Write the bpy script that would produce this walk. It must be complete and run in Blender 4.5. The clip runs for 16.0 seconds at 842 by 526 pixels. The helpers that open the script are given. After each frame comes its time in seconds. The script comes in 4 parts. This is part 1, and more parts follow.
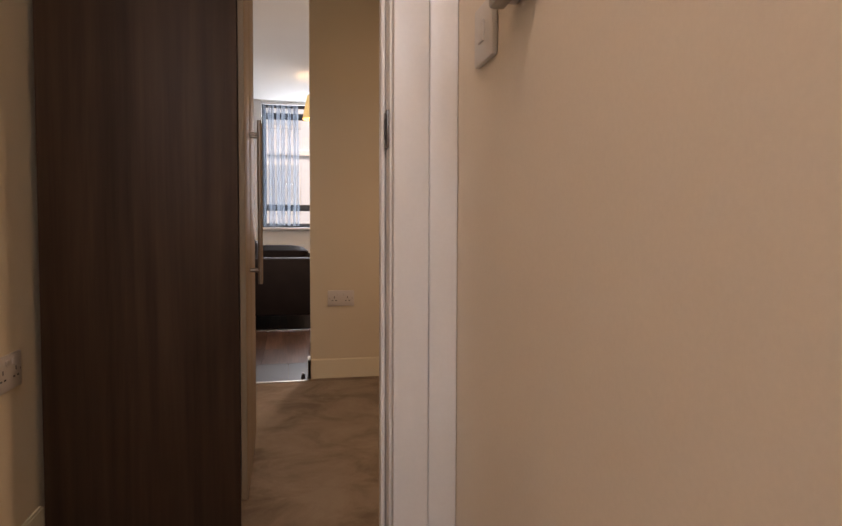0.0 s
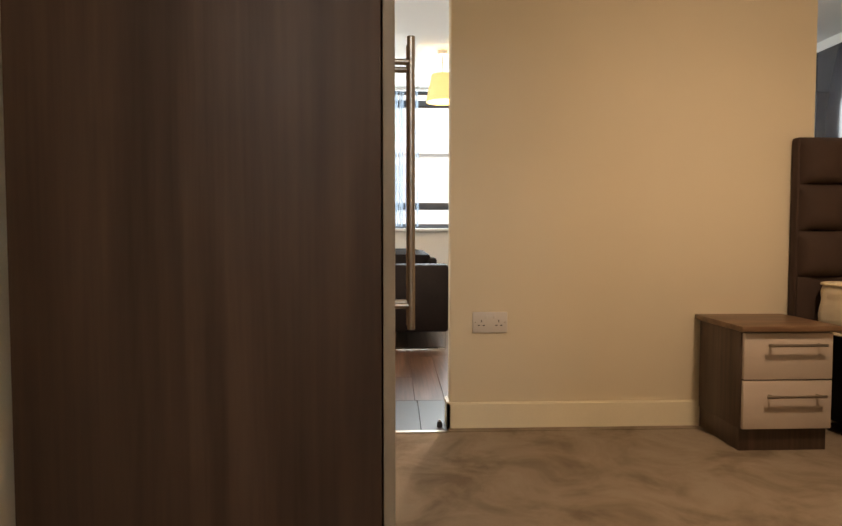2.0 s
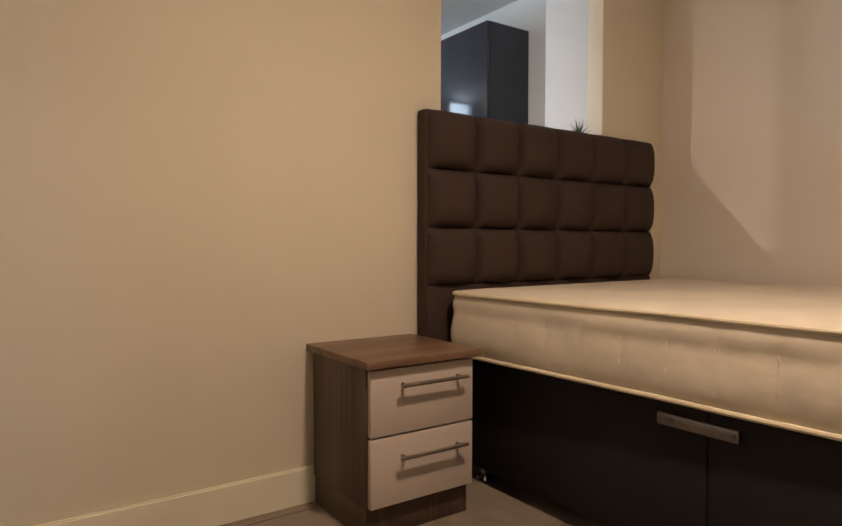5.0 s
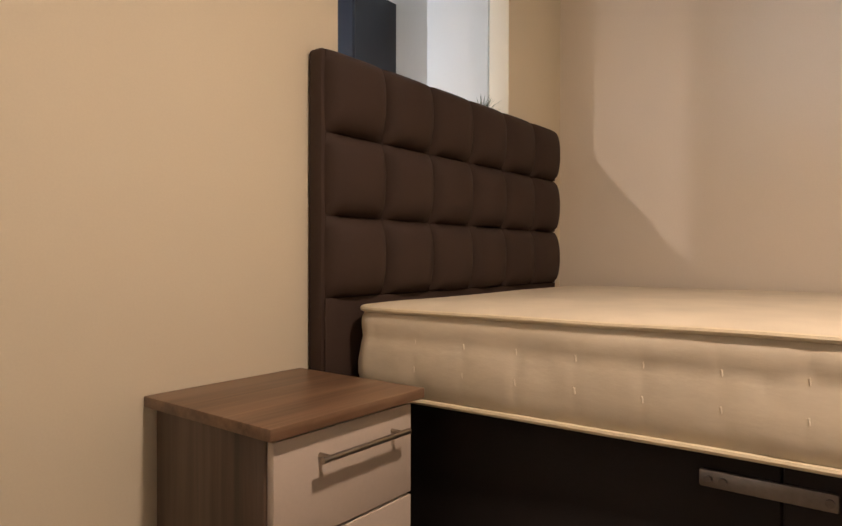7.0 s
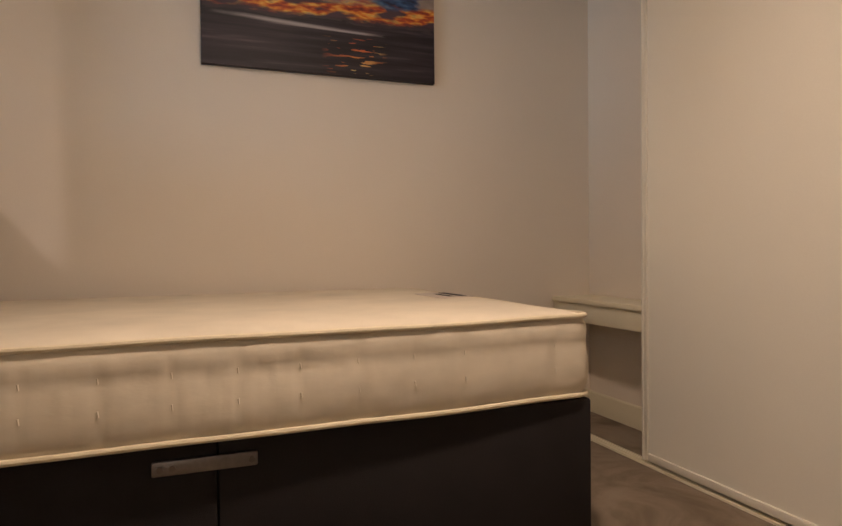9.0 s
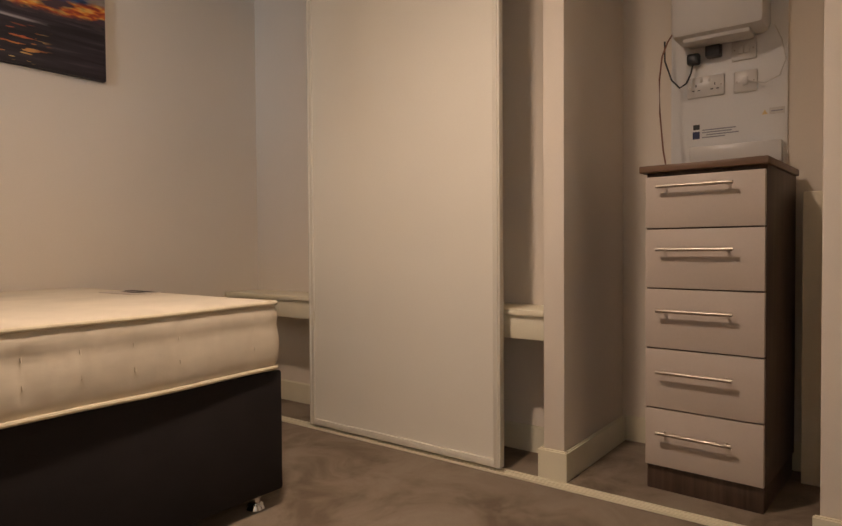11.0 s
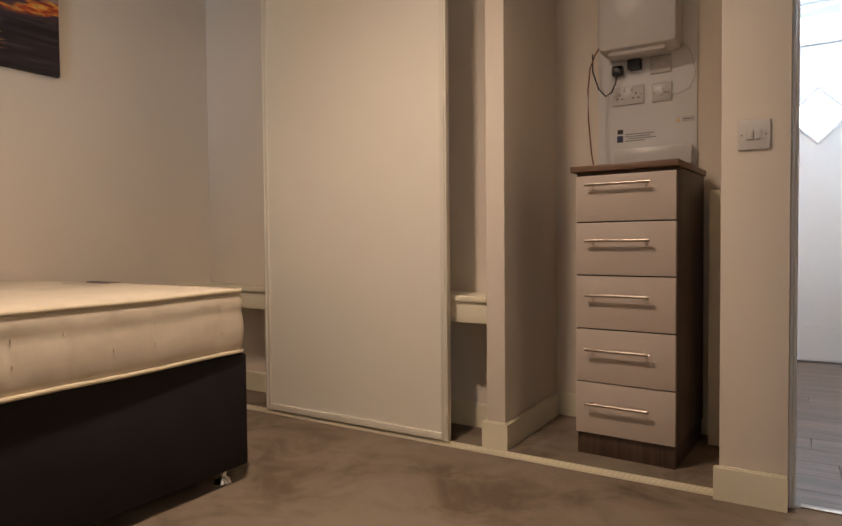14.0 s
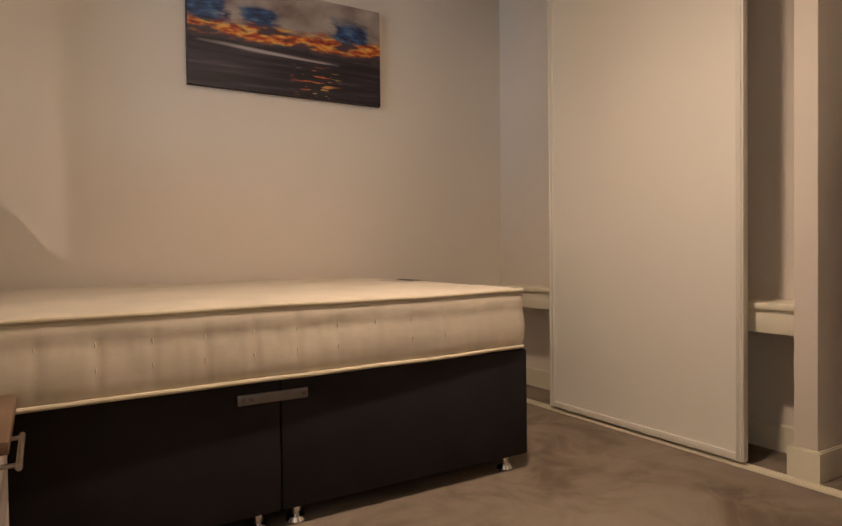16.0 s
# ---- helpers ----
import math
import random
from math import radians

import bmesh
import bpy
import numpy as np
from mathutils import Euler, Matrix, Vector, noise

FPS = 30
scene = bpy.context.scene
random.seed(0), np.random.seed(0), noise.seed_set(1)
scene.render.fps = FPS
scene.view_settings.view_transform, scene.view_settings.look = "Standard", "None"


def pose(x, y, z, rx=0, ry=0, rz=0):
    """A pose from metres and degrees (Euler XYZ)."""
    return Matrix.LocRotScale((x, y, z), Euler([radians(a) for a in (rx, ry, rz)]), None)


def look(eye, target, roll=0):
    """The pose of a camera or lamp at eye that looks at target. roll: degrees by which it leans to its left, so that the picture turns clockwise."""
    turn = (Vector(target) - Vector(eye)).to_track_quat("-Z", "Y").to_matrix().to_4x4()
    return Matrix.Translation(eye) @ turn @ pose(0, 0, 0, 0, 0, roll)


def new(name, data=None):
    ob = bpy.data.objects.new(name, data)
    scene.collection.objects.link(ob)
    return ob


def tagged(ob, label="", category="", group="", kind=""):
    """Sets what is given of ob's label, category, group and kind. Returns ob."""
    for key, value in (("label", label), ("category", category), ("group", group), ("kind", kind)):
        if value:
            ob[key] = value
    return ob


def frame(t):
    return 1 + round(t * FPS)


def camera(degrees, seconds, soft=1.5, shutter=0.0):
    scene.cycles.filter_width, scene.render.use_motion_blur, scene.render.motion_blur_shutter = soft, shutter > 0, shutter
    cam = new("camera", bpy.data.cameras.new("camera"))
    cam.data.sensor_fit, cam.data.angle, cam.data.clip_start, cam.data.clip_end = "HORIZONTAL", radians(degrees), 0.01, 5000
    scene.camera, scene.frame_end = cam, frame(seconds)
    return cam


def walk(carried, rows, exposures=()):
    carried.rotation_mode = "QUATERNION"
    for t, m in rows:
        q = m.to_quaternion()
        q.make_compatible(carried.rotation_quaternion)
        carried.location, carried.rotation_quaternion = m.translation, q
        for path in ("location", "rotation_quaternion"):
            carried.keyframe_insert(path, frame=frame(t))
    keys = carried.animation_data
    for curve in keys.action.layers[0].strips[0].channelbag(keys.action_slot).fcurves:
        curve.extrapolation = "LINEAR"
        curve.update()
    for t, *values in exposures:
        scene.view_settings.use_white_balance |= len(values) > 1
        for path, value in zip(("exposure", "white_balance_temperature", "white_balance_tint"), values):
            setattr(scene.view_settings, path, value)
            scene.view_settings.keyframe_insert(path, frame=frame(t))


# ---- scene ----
cam = camera(68.20, 16.0)

PATH = [
    (0, (-0.227, -3.867, 0.892), (0.186, -1.912, 0.801), 0.2),
    (0.5, (-0.290, -3.600, 0.895), (0.020, -1.627, 0.800), 0.1),
    (1, (-0.310, -3.351, 0.891), (-0.055, -1.369, 0.795), 0.0),
    (1.5, (-0.307, -3.123, 0.900), (-0.177, -1.130, 0.803), -0.1),
    (2, (-0.354, -2.869, 0.903), (-0.274, -0.873, 0.813), 0.0),
    (2.5, (-0.318, -2.703, 0.898), (-0.236, -0.706, 0.808), -0.1),
    (3, (-0.250, -2.523, 0.896), (-0.092, -0.531, 0.810), -0.1),
    (3.5, (-0.143, -2.388, 0.885), (0.218, -0.423, 0.801), 0.1),
    (4, (-0.037, -2.210, 0.881), (0.644, -0.332, 0.794), 0.0),
    (4.5, (0.084, -2.068, 0.873), (1.055, -0.321, 0.796), -0.0),
    (7, (0.397, -1.228, 0.815), (1.979, -0.004, 0.797), 0.1),
    (7.5, (0.398, -1.147, 0.842), (2.208, -0.296, 0.806), 0.0),
    (8, (0.382, -1.043, 0.840), (2.371, -0.831, 0.812), -0.0),
    (8.5, (0.322, -1.044, 0.851), (2.300, -1.343, 0.822), -0.2),
    (9, (0.211, -1.008, 0.862), (2.081, -1.715, 0.826), -0.6),
    (9.5, (0.117, -0.934, 0.860), (1.876, -1.886, 0.818), -0.7),
    (10, (0.109, -0.837, 0.869), (1.715, -2.028, 0.822), -0.6),
    (12.5, (-0.181, -0.509, 0.854), (0.646, -2.329, 0.800), -0.4),
    (13, (-0.181, -0.491, 0.851), (0.649, -2.309, 0.791), -0.4),
    (13.5, (-0.109, -0.474, 0.849), (0.792, -2.258, 0.781), -0.4),
    (14, (-0.081, -0.466, 0.847), (0.967, -2.168, 0.785), -0.5),
    (14.5, (-0.062, -0.438, 0.846), (1.111, -2.057, 0.793), -0.4),
    (15, (-0.088, -0.444, 0.849), (1.224, -1.953, 0.800), -0.5),
    (15.5, (-0.141, -0.453, 0.845), (1.390, -1.740, 0.799), -0.7),
    (16, (-0.186, -0.457, 0.841), (1.520, -1.500, 0.800), -0.7),
]
walk(cam, [(t, look(eye, target, roll)) for t, eye, target, roll in PATH],
     [(0, -0.66, 8500, 26), (1, -0.52, 8600, 22), (1.5, -0.42, 8800, 17), (2, 0.08, 8300, 13), (2.5, 0.12, 7800, 12), (3.5, -0.03, 7100, 12), (4, -0.1, 7000, 12), (4.5, 0.0, 6800, 12), (7, 0.4, 6600, 13), (8, 0.37, 6600, 13), (9, 0.07, 6600, 13), (10, 0.08, 6600, 13), (12.5, 0.1, 6500, 12), (16, 0.12, 6600, 13)])

# ---- world and lights ----
world = bpy.data.worlds.new("sky")
scene.world = world
world.use_nodes = True
wn = world.node_tree.nodes
sky = wn.new("ShaderNodeTexSky")
sky.sky_type, sky.sun_disc = 'NISHITA', False
sky.sun_elevation, sky.sun_rotation = radians(38), radians(200)
wn["Background"].inputs["Strength"].default_value = 0.15
world.node_tree.links.new(sky.outputs[0], wn["Background"].inputs[0])


def lamp(name, kind, place, power, colour, size=0.1, target=None, size_y=None):
    data = bpy.data.lights.new(name, kind)
    data.energy, data.color = power, colour
    ob = new(name, data)
    ob.matrix_world = look(place, target) if target else Matrix.Translation(place)
    if kind == 'AREA':
        data.size = size
        if size_y:
            data.shape, data.size_y = 'RECTANGLE', size_y
    elif kind == 'POINT':
        data.shadow_soft_size = size
    elif kind == 'SUN':
        data.angle = size
    return ob


sun = lamp("sun", 'SUN', (0, 0, 8), 5.0, (0.96, 0.97, 1.0), radians(0.6), target=(3.5, 9.6, 0.0))
WARM = (1.0, 0.775, 0.61)
bed_lamp = lamp("bedroom_ceiling_bulb", 'AREA', (1.1, -1.5, 2.415), 15.0, WARM, 0.16, (1.1, -1.50001, 0.0))
bed_beam = lamp("bedroom_ceiling_beam", 'SPOT', (1.1, -1.5, 2.412), 80.0, WARM, 0.06, (1.1, -1.50001, 0.0))
bed_beam.data.spot_size, bed_beam.data.spot_blend, bed_beam.data.shadow_soft_size = radians(142), 1.0, 0.06
hall_lamp = lamp("hall_ceiling_bulb", 'AREA', (-0.35, -3.05, 2.415), 1.3, (1.0, 0.76, 0.56), 0.1, (-0.35, -3.05001, 0.0))
# Invented fill that brightens the front door and the hall walls.
hall_fill_lamp = lamp("hall_ceiling_bulb", 'AREA', (-0.35, -4.1, 2.415), 13.0, (1.0, 0.86, 0.79), 0.1, (-0.35, -4.10001, 0.0))
living_lamp = lamp("living_ceiling_bulb", 'AREA', (0.10, 0.85, 2.41), 30.0, (1.0, 0.83, 0.74), 0.06, (0.10, 0.84999, 0.0))
pendant_bulb = lamp("pendant_bulb", 'POINT', (0.045, 2.5, 2.1), 5.0, (1.0, 0.75, 0.42), 0.04)
window_light = lamp("window_sky_light", 'AREA', (0.335, 3.866, 1.70), 80.0, (0.60, 0.79, 1.0), 1.7, (0.335, 0.0, 1.70), 1.4)
transom_light = lamp("transom_sky_light", 'AREA', (-0.22, -5.525, 2.335), 21.0, (0.52, 0.74, 1.0), 0.75, (-0.22, -3.0, 1.6), 0.18)

# ---- materials ----


def nodes_of(name):
    m = bpy.data.materials.new(name)
    m.use_nodes = True
    t = m.node_tree
    return m, t, t.nodes, t.links, t.nodes["Principled BSDF"]


def noise_node(n, l, coord, scale, detail=4.0, stretch=None, rough=0.55):
    tex = n.new("ShaderNodeTexNoise")
    tex.inputs["Scale"].default_value = scale
    tex.inputs["Detail"].default_value = detail
    tex.inputs["Roughness"].default_value = rough
    if stretch:
        mp = n.new("ShaderNodeMapping")
        mp.inputs["Scale"].default_value = stretch
        l.new(coord, mp.inputs[0])
        l.new(mp.outputs[0], tex.inputs["Vector"])
    else:
        l.new(coord, tex.inputs["Vector"])
    return tex


def ramp_node(n, l, fac, stops):
    r = n.new("ShaderNodeValToRGB")
    while len(r.color_ramp.elements) < len(stops):
        r.color_ramp.elements.new(0.5)
    for e, (p, c) in zip(r.color_ramp.elements, stops):
        e.position, e.color = p, (*c, 1.0)
    l.new(fac, r.inputs[0])
    return r


def plain(name, colour, rough=0.5, metal=0.0, spread=0.06, scale=3.0, fine=90.0, bump=0.05, stretch=None, dist=0.004, spec=0.5):
    """A surface with variation at two scales and a fine relief."""
    m, t, n, l, b = nodes_of(name)
    co = n.new("ShaderNodeTexCoord").outputs["Object"]
    big = noise_node(n, l, co, scale, 3.0, stretch)
    small = noise_node(n, l, co, fine, 4.0, stretch)
    mix = n.new("ShaderNodeMath")
    mix.operation = 'MULTIPLY_ADD'
    mix.inputs[1].default_value = 0.6
    l.new(big.outputs[0], mix.inputs[0])
    half = n.new("ShaderNodeMath")
    half.operation = 'MULTIPLY'
    half.inputs[1].default_value = 0.4
    l.new(small.outputs[0], half.inputs[0])
    l.new(half.outputs[0], mix.inputs[2])
    lo = tuple(c * (1 - spread * 1.6) for c in colour)
    hi = tuple(min(1.0, c * (1 + spread * 1.6)) for c in colour)
    r = ramp_node(n, l, mix.outputs[0], [(0.3, lo), (0.7, hi)])
    l.new(r.outputs[0], b.inputs["Base Color"])
    b.inputs["Roughness"].default_value = rough
    b.inputs["Metallic"].default_value = metal
    b.inputs["Specular IOR Level"].default_value = spec
    if bump:
        bp = n.new("ShaderNodeBump")
        bp.inputs["Strength"].default_value = bump
        bp.inputs["Distance"].default_value = dist
        l.new(small.outputs[0], bp.inputs["Height"])
        l.new(bp.outputs[0], b.inputs["Normal"])
    return m


def wood(name, dark, mid, light, axis, rough=0.45, scale=1.0, vary=0.0, bump=0.12):
    """Grained wood; the grain runs along the axis."""
    m, t, n, l, b = nodes_of(name)
    co = n.new("ShaderNodeTexCoord").outputs["Object"]
    if vary:
        info = n.new("ShaderNodeObjectInfo")
        add = n.new("ShaderNodeVectorMath")
        add.operation = 'MULTIPLY_ADD'
        add.inputs[1].default_value = (17.0, 31.0, 13.0)
        l.new(info.outputs["Random"], add.inputs[0])
        l.new(co, add.inputs[2])
        co = add.outputs[0]
    st = [9.0, 9.0, 9.0]
    st[axis] = 0.8
    st2 = [70.0, 70.0, 70.0]
    st2[axis] = 2.2
    a = noise_node(n, l, co, scale, 5.0, st, 0.6)
    a.inputs["Distortion"].default_value = 0.9
    c = noise_node(n, l, co, scale, 4.0, st2, 0.6)
    mix = n.new("ShaderNodeMath")
    mix.operation = 'MULTIPLY_ADD'
    mix.inputs[1].default_value = 0.62
    half = n.new("ShaderNodeMath")
    half.operation = 'MULTIPLY'
    half.inputs[1].default_value = 0.38
    l.new(a.outputs[0], mix.inputs[0])
    l.new(c.outputs[0], half.inputs[0])
    l.new(half.outputs[0], mix.inputs[2])
    r = ramp_node(n, l, mix.outputs[0], [(0.34, dark), (0.5, mid), (0.66, light)])
    out = r.outputs[0]
    if vary:
        hsv = n.new("ShaderNodeHueSaturation")
        mr = n.new("ShaderNodeMapRange")
        mr.inputs["To Min"].default_value, mr.inputs["To Max"].default_value = 1 - vary, 1 + vary
        l.new(info.outputs["Random"], mr.inputs[0])
        l.new(mr.outputs[0], hsv.inputs["Value"])
        l.new(out, hsv.inputs["Color"])
        out = hsv.outputs[0]
    l.new(out, b.inputs["Base Color"])
    b.inputs["Roughness"].default_value = rough
    bp = n.new("ShaderNodeBump")
    bp.inputs["Strength"].default_value, bp.inputs["Distance"].default_value = bump, 0.002
    l.new(mix.outputs[0], bp.inputs["Height"])
    l.new(bp.outputs[0], b.inputs["Normal"])
    return m


WALL = plain("cream_wall_paint", (0.78, 0.70, 0.54), 0.75, spread=0.025, scale=1.2, fine=220, bump=0.06, dist=0.002, spec=0.3)
WALL_ROSE = plain("warm_white_wall_paint", (0.79, 0.71, 0.605), 0.75, spread=0.025, scale=1.2, fine=220, bump=0.06, dist=0.002, spec=0.3)
WALL_WHITE = plain("white_wall_paint", (0.80, 0.79, 0.76), 0.75, spread=0.02, scale=1.2, fine=220, bump=0.06, dist=0.002, spec=0.3)
CEIL = plain("ceiling_paint", (0.82, 0.82, 0.80), 0.85, spread=0.02, scale=1.5, fine=180, bump=0.05, dist=0.002, spec=0.2)
SKIRT = plain("cream_gloss_paint", (0.78, 0.72, 0.55), 0.35, spread=0.03, scale=4, fine=150, bump=0.02)
TRIM = plain("white_gloss_paint", (0.80, 0.79, 0.77), 0.35, spread=0.02, scale=4, fine=150, bump=0.03)
PLASTIC = plain("white_plastic", (0.64, 0.61, 0.57), 0.3, spread=0.015, scale=8, fine=300, bump=0.0)
DARKPLASTIC = plain("black_plastic", (0.025, 0.025, 0.028), 0.4, spread=0.1, bump=0.02)
STEEL = plain("brushed_steel", (0.40, 0.35, 0.29), 0.33, 1.0, spread=0.08, scale=20, fine=300, bump=0.04, stretch=(1, 1, 0.1))
CHROME = plain("chrome", (0.75, 0.75, 0.75), 0.1, 1.0, spread=0.03, scale=10, bump=0.0)
DULLSTEEL = plain("dull_grey_metal", (0.22, 0.20, 0.19), 0.4, 0.8, spread=0.1, scale=20, bump=0.02)
TICKLIGHT = plain("pale_thread", (0.69, 0.61, 0.48), 0.5, spread=0.03, scale=30, bump=0.0)
DARKSTEEL = plain("dark_metal", (0.18, 0.16, 0.15), 0.35, 1.0, spread=0.1, scale=20, bump=0.03)
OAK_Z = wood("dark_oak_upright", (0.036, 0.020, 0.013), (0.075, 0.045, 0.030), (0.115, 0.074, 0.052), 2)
OAK_WARD = wood("dark_oak_wardrobe", (0.026, 0.0145, 0.0095), (0.058, 0.033, 0.021), (0.094, 0.057, 0.038), 2, rough=0.5, scale=0.42, bump=0.2)
OAK_WARD.node_tree.nodes["Principled BSDF"].inputs["Specular IOR Level"].default_value = 0.22
# Same oak as OAK_Z, with the light falling on the tops put into its colour.
OAK_Y = wood("dark_oak_lit_flat", (0.085, 0.046, 0.026), (0.165, 0.093, 0.053), (0.23, 0.14, 0.082), 0, rough=0.4)
CASHMERE = plain("cashmere_drawer_front", (0.53, 0.45, 0.38), 0.45, spread=0.03, scale=2, fine=120, bump=0.02)
CREAMFRAME = plain("cream_metal_frame", (0.74, 0.70, 0.60), 0.4, spread=0.02, scale=4, fine=150, bump=0.03)
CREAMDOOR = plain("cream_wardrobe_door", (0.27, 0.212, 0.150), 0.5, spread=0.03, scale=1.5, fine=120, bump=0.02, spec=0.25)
FROST = plain("frosted_cream_glass", (0.82, 0.78, 0.68), 0.28, spread=0.02, scale=1.5, fine=200, bump=0.02)
LEATHER = plain("dark_brown_leather", (0.015, 0.0105, 0.010), 0.55, spread=0.2, scale=6, fine=160, bump=0.25, spec=0.16)
CHARCOAL = plain("charcoal_divan_fabric", (0.020, 0.017, 0.017), 0.8, spread=0.15, scale=5, fine=500, bump=0.35, dist=0.003, spec=0.2)
HEADFAB = plain("brown_headboard_fabric", (0.050, 0.031, 0.024), 0.75, spread=0.10, scale=5, fine=450, bump=0.3, dist=0.002, spec=0.25)
TICKING = plain("cream_mattress_ticking", (0.66, 0.58, 0.45), 0.55, spread=0.07, scale=7, fine=16, bump=0.16, dist=0.010, stretch=(0.5, 0.5, 1.2), spec=0.3)
PIPING = plain("mattress_piping", (0.66, 0.57, 0.40), 0.6, spread=0.05, scale=30, fine=400, bump=0.2)
SHADE = plain("yellow_lampshade", (0.80, 0.62, 0.30), 0.8, spread=0.03, scale=20, bump=0.05)
CABINET = plain("dark_gloss_cabinet", (0.030, 0.032, 0.045), 0.08, spread=0.05, scale=3, bump=0.0)
CABSIDE = plain("dark_cabinet_side", (0.030, 0.030, 0.038), 0.5, spread=0.08, scale=3, bump=0.02)
FRAMEDARK = plain("dark_grey_window_frame", (0.05, 0.055, 0.065), 0.4, spread=0.06, scale=6, bump=0.02)
LEAF = plain("plant_leaf", (0.07, 0.12, 0.04), 0.5, spread=0.3, scale=30, bump=0.1)
FDOOR = plain("white_front_door", (0.75, 0.78, 0.82), 0.4, spread=0.02, scale=2, fine=120, bump=0.03)
BROWNCABLE = plain("brown_cable", (0.22, 0.09, 0.05), 0.5, spread=0.05, bump=0.0)
LAM = wood("living_laminate", (0.028, 0.013, 0.008), (0.088, 0.045, 0.029), (0.19, 0.105, 0.070), 1, rough=0.35, vary=0.32, bump=0.06)
SLATE = plain("dark_grey_floor_tile", (0.042, 0.039, 0.039), 0.42, spread=0.12, scale=5, fine=90, bump=0.05)
LAMH = wood("hall_laminate", (0.060, 0.040, 0.030), (0.130, 0.094, 0.073), (0.21, 0.16, 0.125), 0, rough=0.5, vary=0.12, bump=0.06)
BRICK = plain("red_brick_far", (0.36, 0.17, 0.12), 0.8, spread=0.12, scale=1.2, fine=14, bump=0.1)
RENDERED = plain("pale_rendered_far", (0.74, 0.76, 0.79), 0.8, spread=0.04, scale=0.6, fine=10, bump=0.05)
# Pale colour stands in for bright sky reflected in the far panes.
FARGLASS = plain("far_glass_sky_reflection", (0.46, 0.50, 0.54), 0.2, spread=0.1, scale=0.5, bump=0.0)
PAVE = plain("paving", (0.22, 0.21, 0.20), 0.85, spread=0.1, scale=0.8, fine=20, bump=0.1)


def carpet_material():
    m, t, n, l, b = nodes_of("beige_carpet")
    co = n.new("ShaderNodeTexCoord").outputs["Object"]
    patch = noise_node(n, l, co, 3.2, 5.0, None, 0.65)
    patch.inputs["Distortion"].default_value = 0.6
    pile = noise_node(n, l, co, 420.0, 2.0)
    tuft = noise_node(n, l, co, 60.0, 4.0)
    base = ramp_node(n, l, patch.outputs[0], [(0.36, (0.205, 0.153, 0.108)), (0.5, (0.30, 0.235, 0.172)), (0.62, (0.345, 0.278, 0.208))])
    speck = ramp_node(n, l, pile.outputs[0], [(0.3, (0.66, 0.66, 0.66)), (0.7, (1.0, 1.0, 1.0))])
    mx = n.new("ShaderNodeMix")
    mx.data_type, mx.blend_type = 'RGBA', 'MULTIPLY'
    mx.inputs[0].default_value = 1.0
    l.new(base.outputs[0], mx.inputs[6])
    l.new(speck.outputs[0], mx.inputs[7])
    l.new(mx.outputs[2], b.inputs["Base Color"])
    b.inputs["Roughness"].default_value = 0.95
    b.inputs["Specular IOR Level"].default_value = 0.1
    add = n.new("ShaderNodeMath")
    add.operation = 'ADD'
    l.new(pile.outputs[0], add.inputs[0])
    l.new(tuft.outputs[0], add.inputs[1])
    bp = n.new("ShaderNodeBump")
    bp.inputs["Strength"].default_value, bp.inputs["Distance"].default_value = 0.6, 0.006
    l.new(add.outputs[0], bp.inputs["Height"])
    l.new(bp.outputs[0], b.inputs["Normal"])
    return m


CARPET = carpet_material()


def glass_material(name, rough=0.0):
    m, t, n, l, b = nodes_of(name)
    b.inputs["Transmission Weight"].default_value = 1.0
    b.inputs["Roughness"].default_value = rough
    b.inputs["IOR"].default_value = 1.45
    b.inputs["Base Color"].default_value = (0.97, 0.99, 1.0, 1)
    return m


GLASS = glass_material("clear_glass")
FROSTGLASS = glass_material("frosted_door_glass", 0.35)


def voile_material():
    m, t, n, l, b = nodes_of("grey_voile")
    co = n.new("ShaderNodeTexCoord").outputs["Object"]
    nz = noise_node(n, l, co, 1.0, 3.0, (60, 60, 1.0))
    r = ramp_node(n, l, nz.outputs[0], [(0.3, (0.10, 0.14, 0.19)), (0.7, (0.28, 0.34, 0.40))])
    l.new(r.outputs[0], b.inputs["Base Color"])
    b.inputs["Roughness"].default_value = 0.7
    tl = n.new("ShaderNodeBsdfTranslucent")
    l.new(r.outputs[0], tl.inputs["Color"])
    tr = n.new("ShaderNodeBsdfTransparent")
    m1 = n.new("ShaderNodeMixShader")
    m1.inputs[0].default_value = 0.4
    m2 = n.new("ShaderNodeMixShader")
    m2.inputs[0].default_value = 0.35
    l.new(b.outputs[0], m1.inputs[1])
    l.new(tl.outputs[0], m1.inputs[2])
    l.new(m1.outputs[0], m2.inputs[1])
    l.new(tr.outputs[0], m2.inputs[2])
    l.new(m2.outputs[0], n["Material Output"].inputs[0])
    return m


VOILE = voile_material()


def glow_material(name, colour, strength):
    m, t, n, l, b = nodes_of(name)
    b.inputs["Base Color"].default_value = (*colour, 1)
    b.inputs["Emission Color"].default_value = (*colour, 1)
    b.inputs["Emission Strength"].default_value = strength
    return m


GLOW_WARM = glow_material("lit_warm_diffuser", (1.0, 0.82, 0.58), 5.0)
BACKDROP = glow_material("bright_sky_backdrop", (0.74, 0.87, 1.0), 5.0)


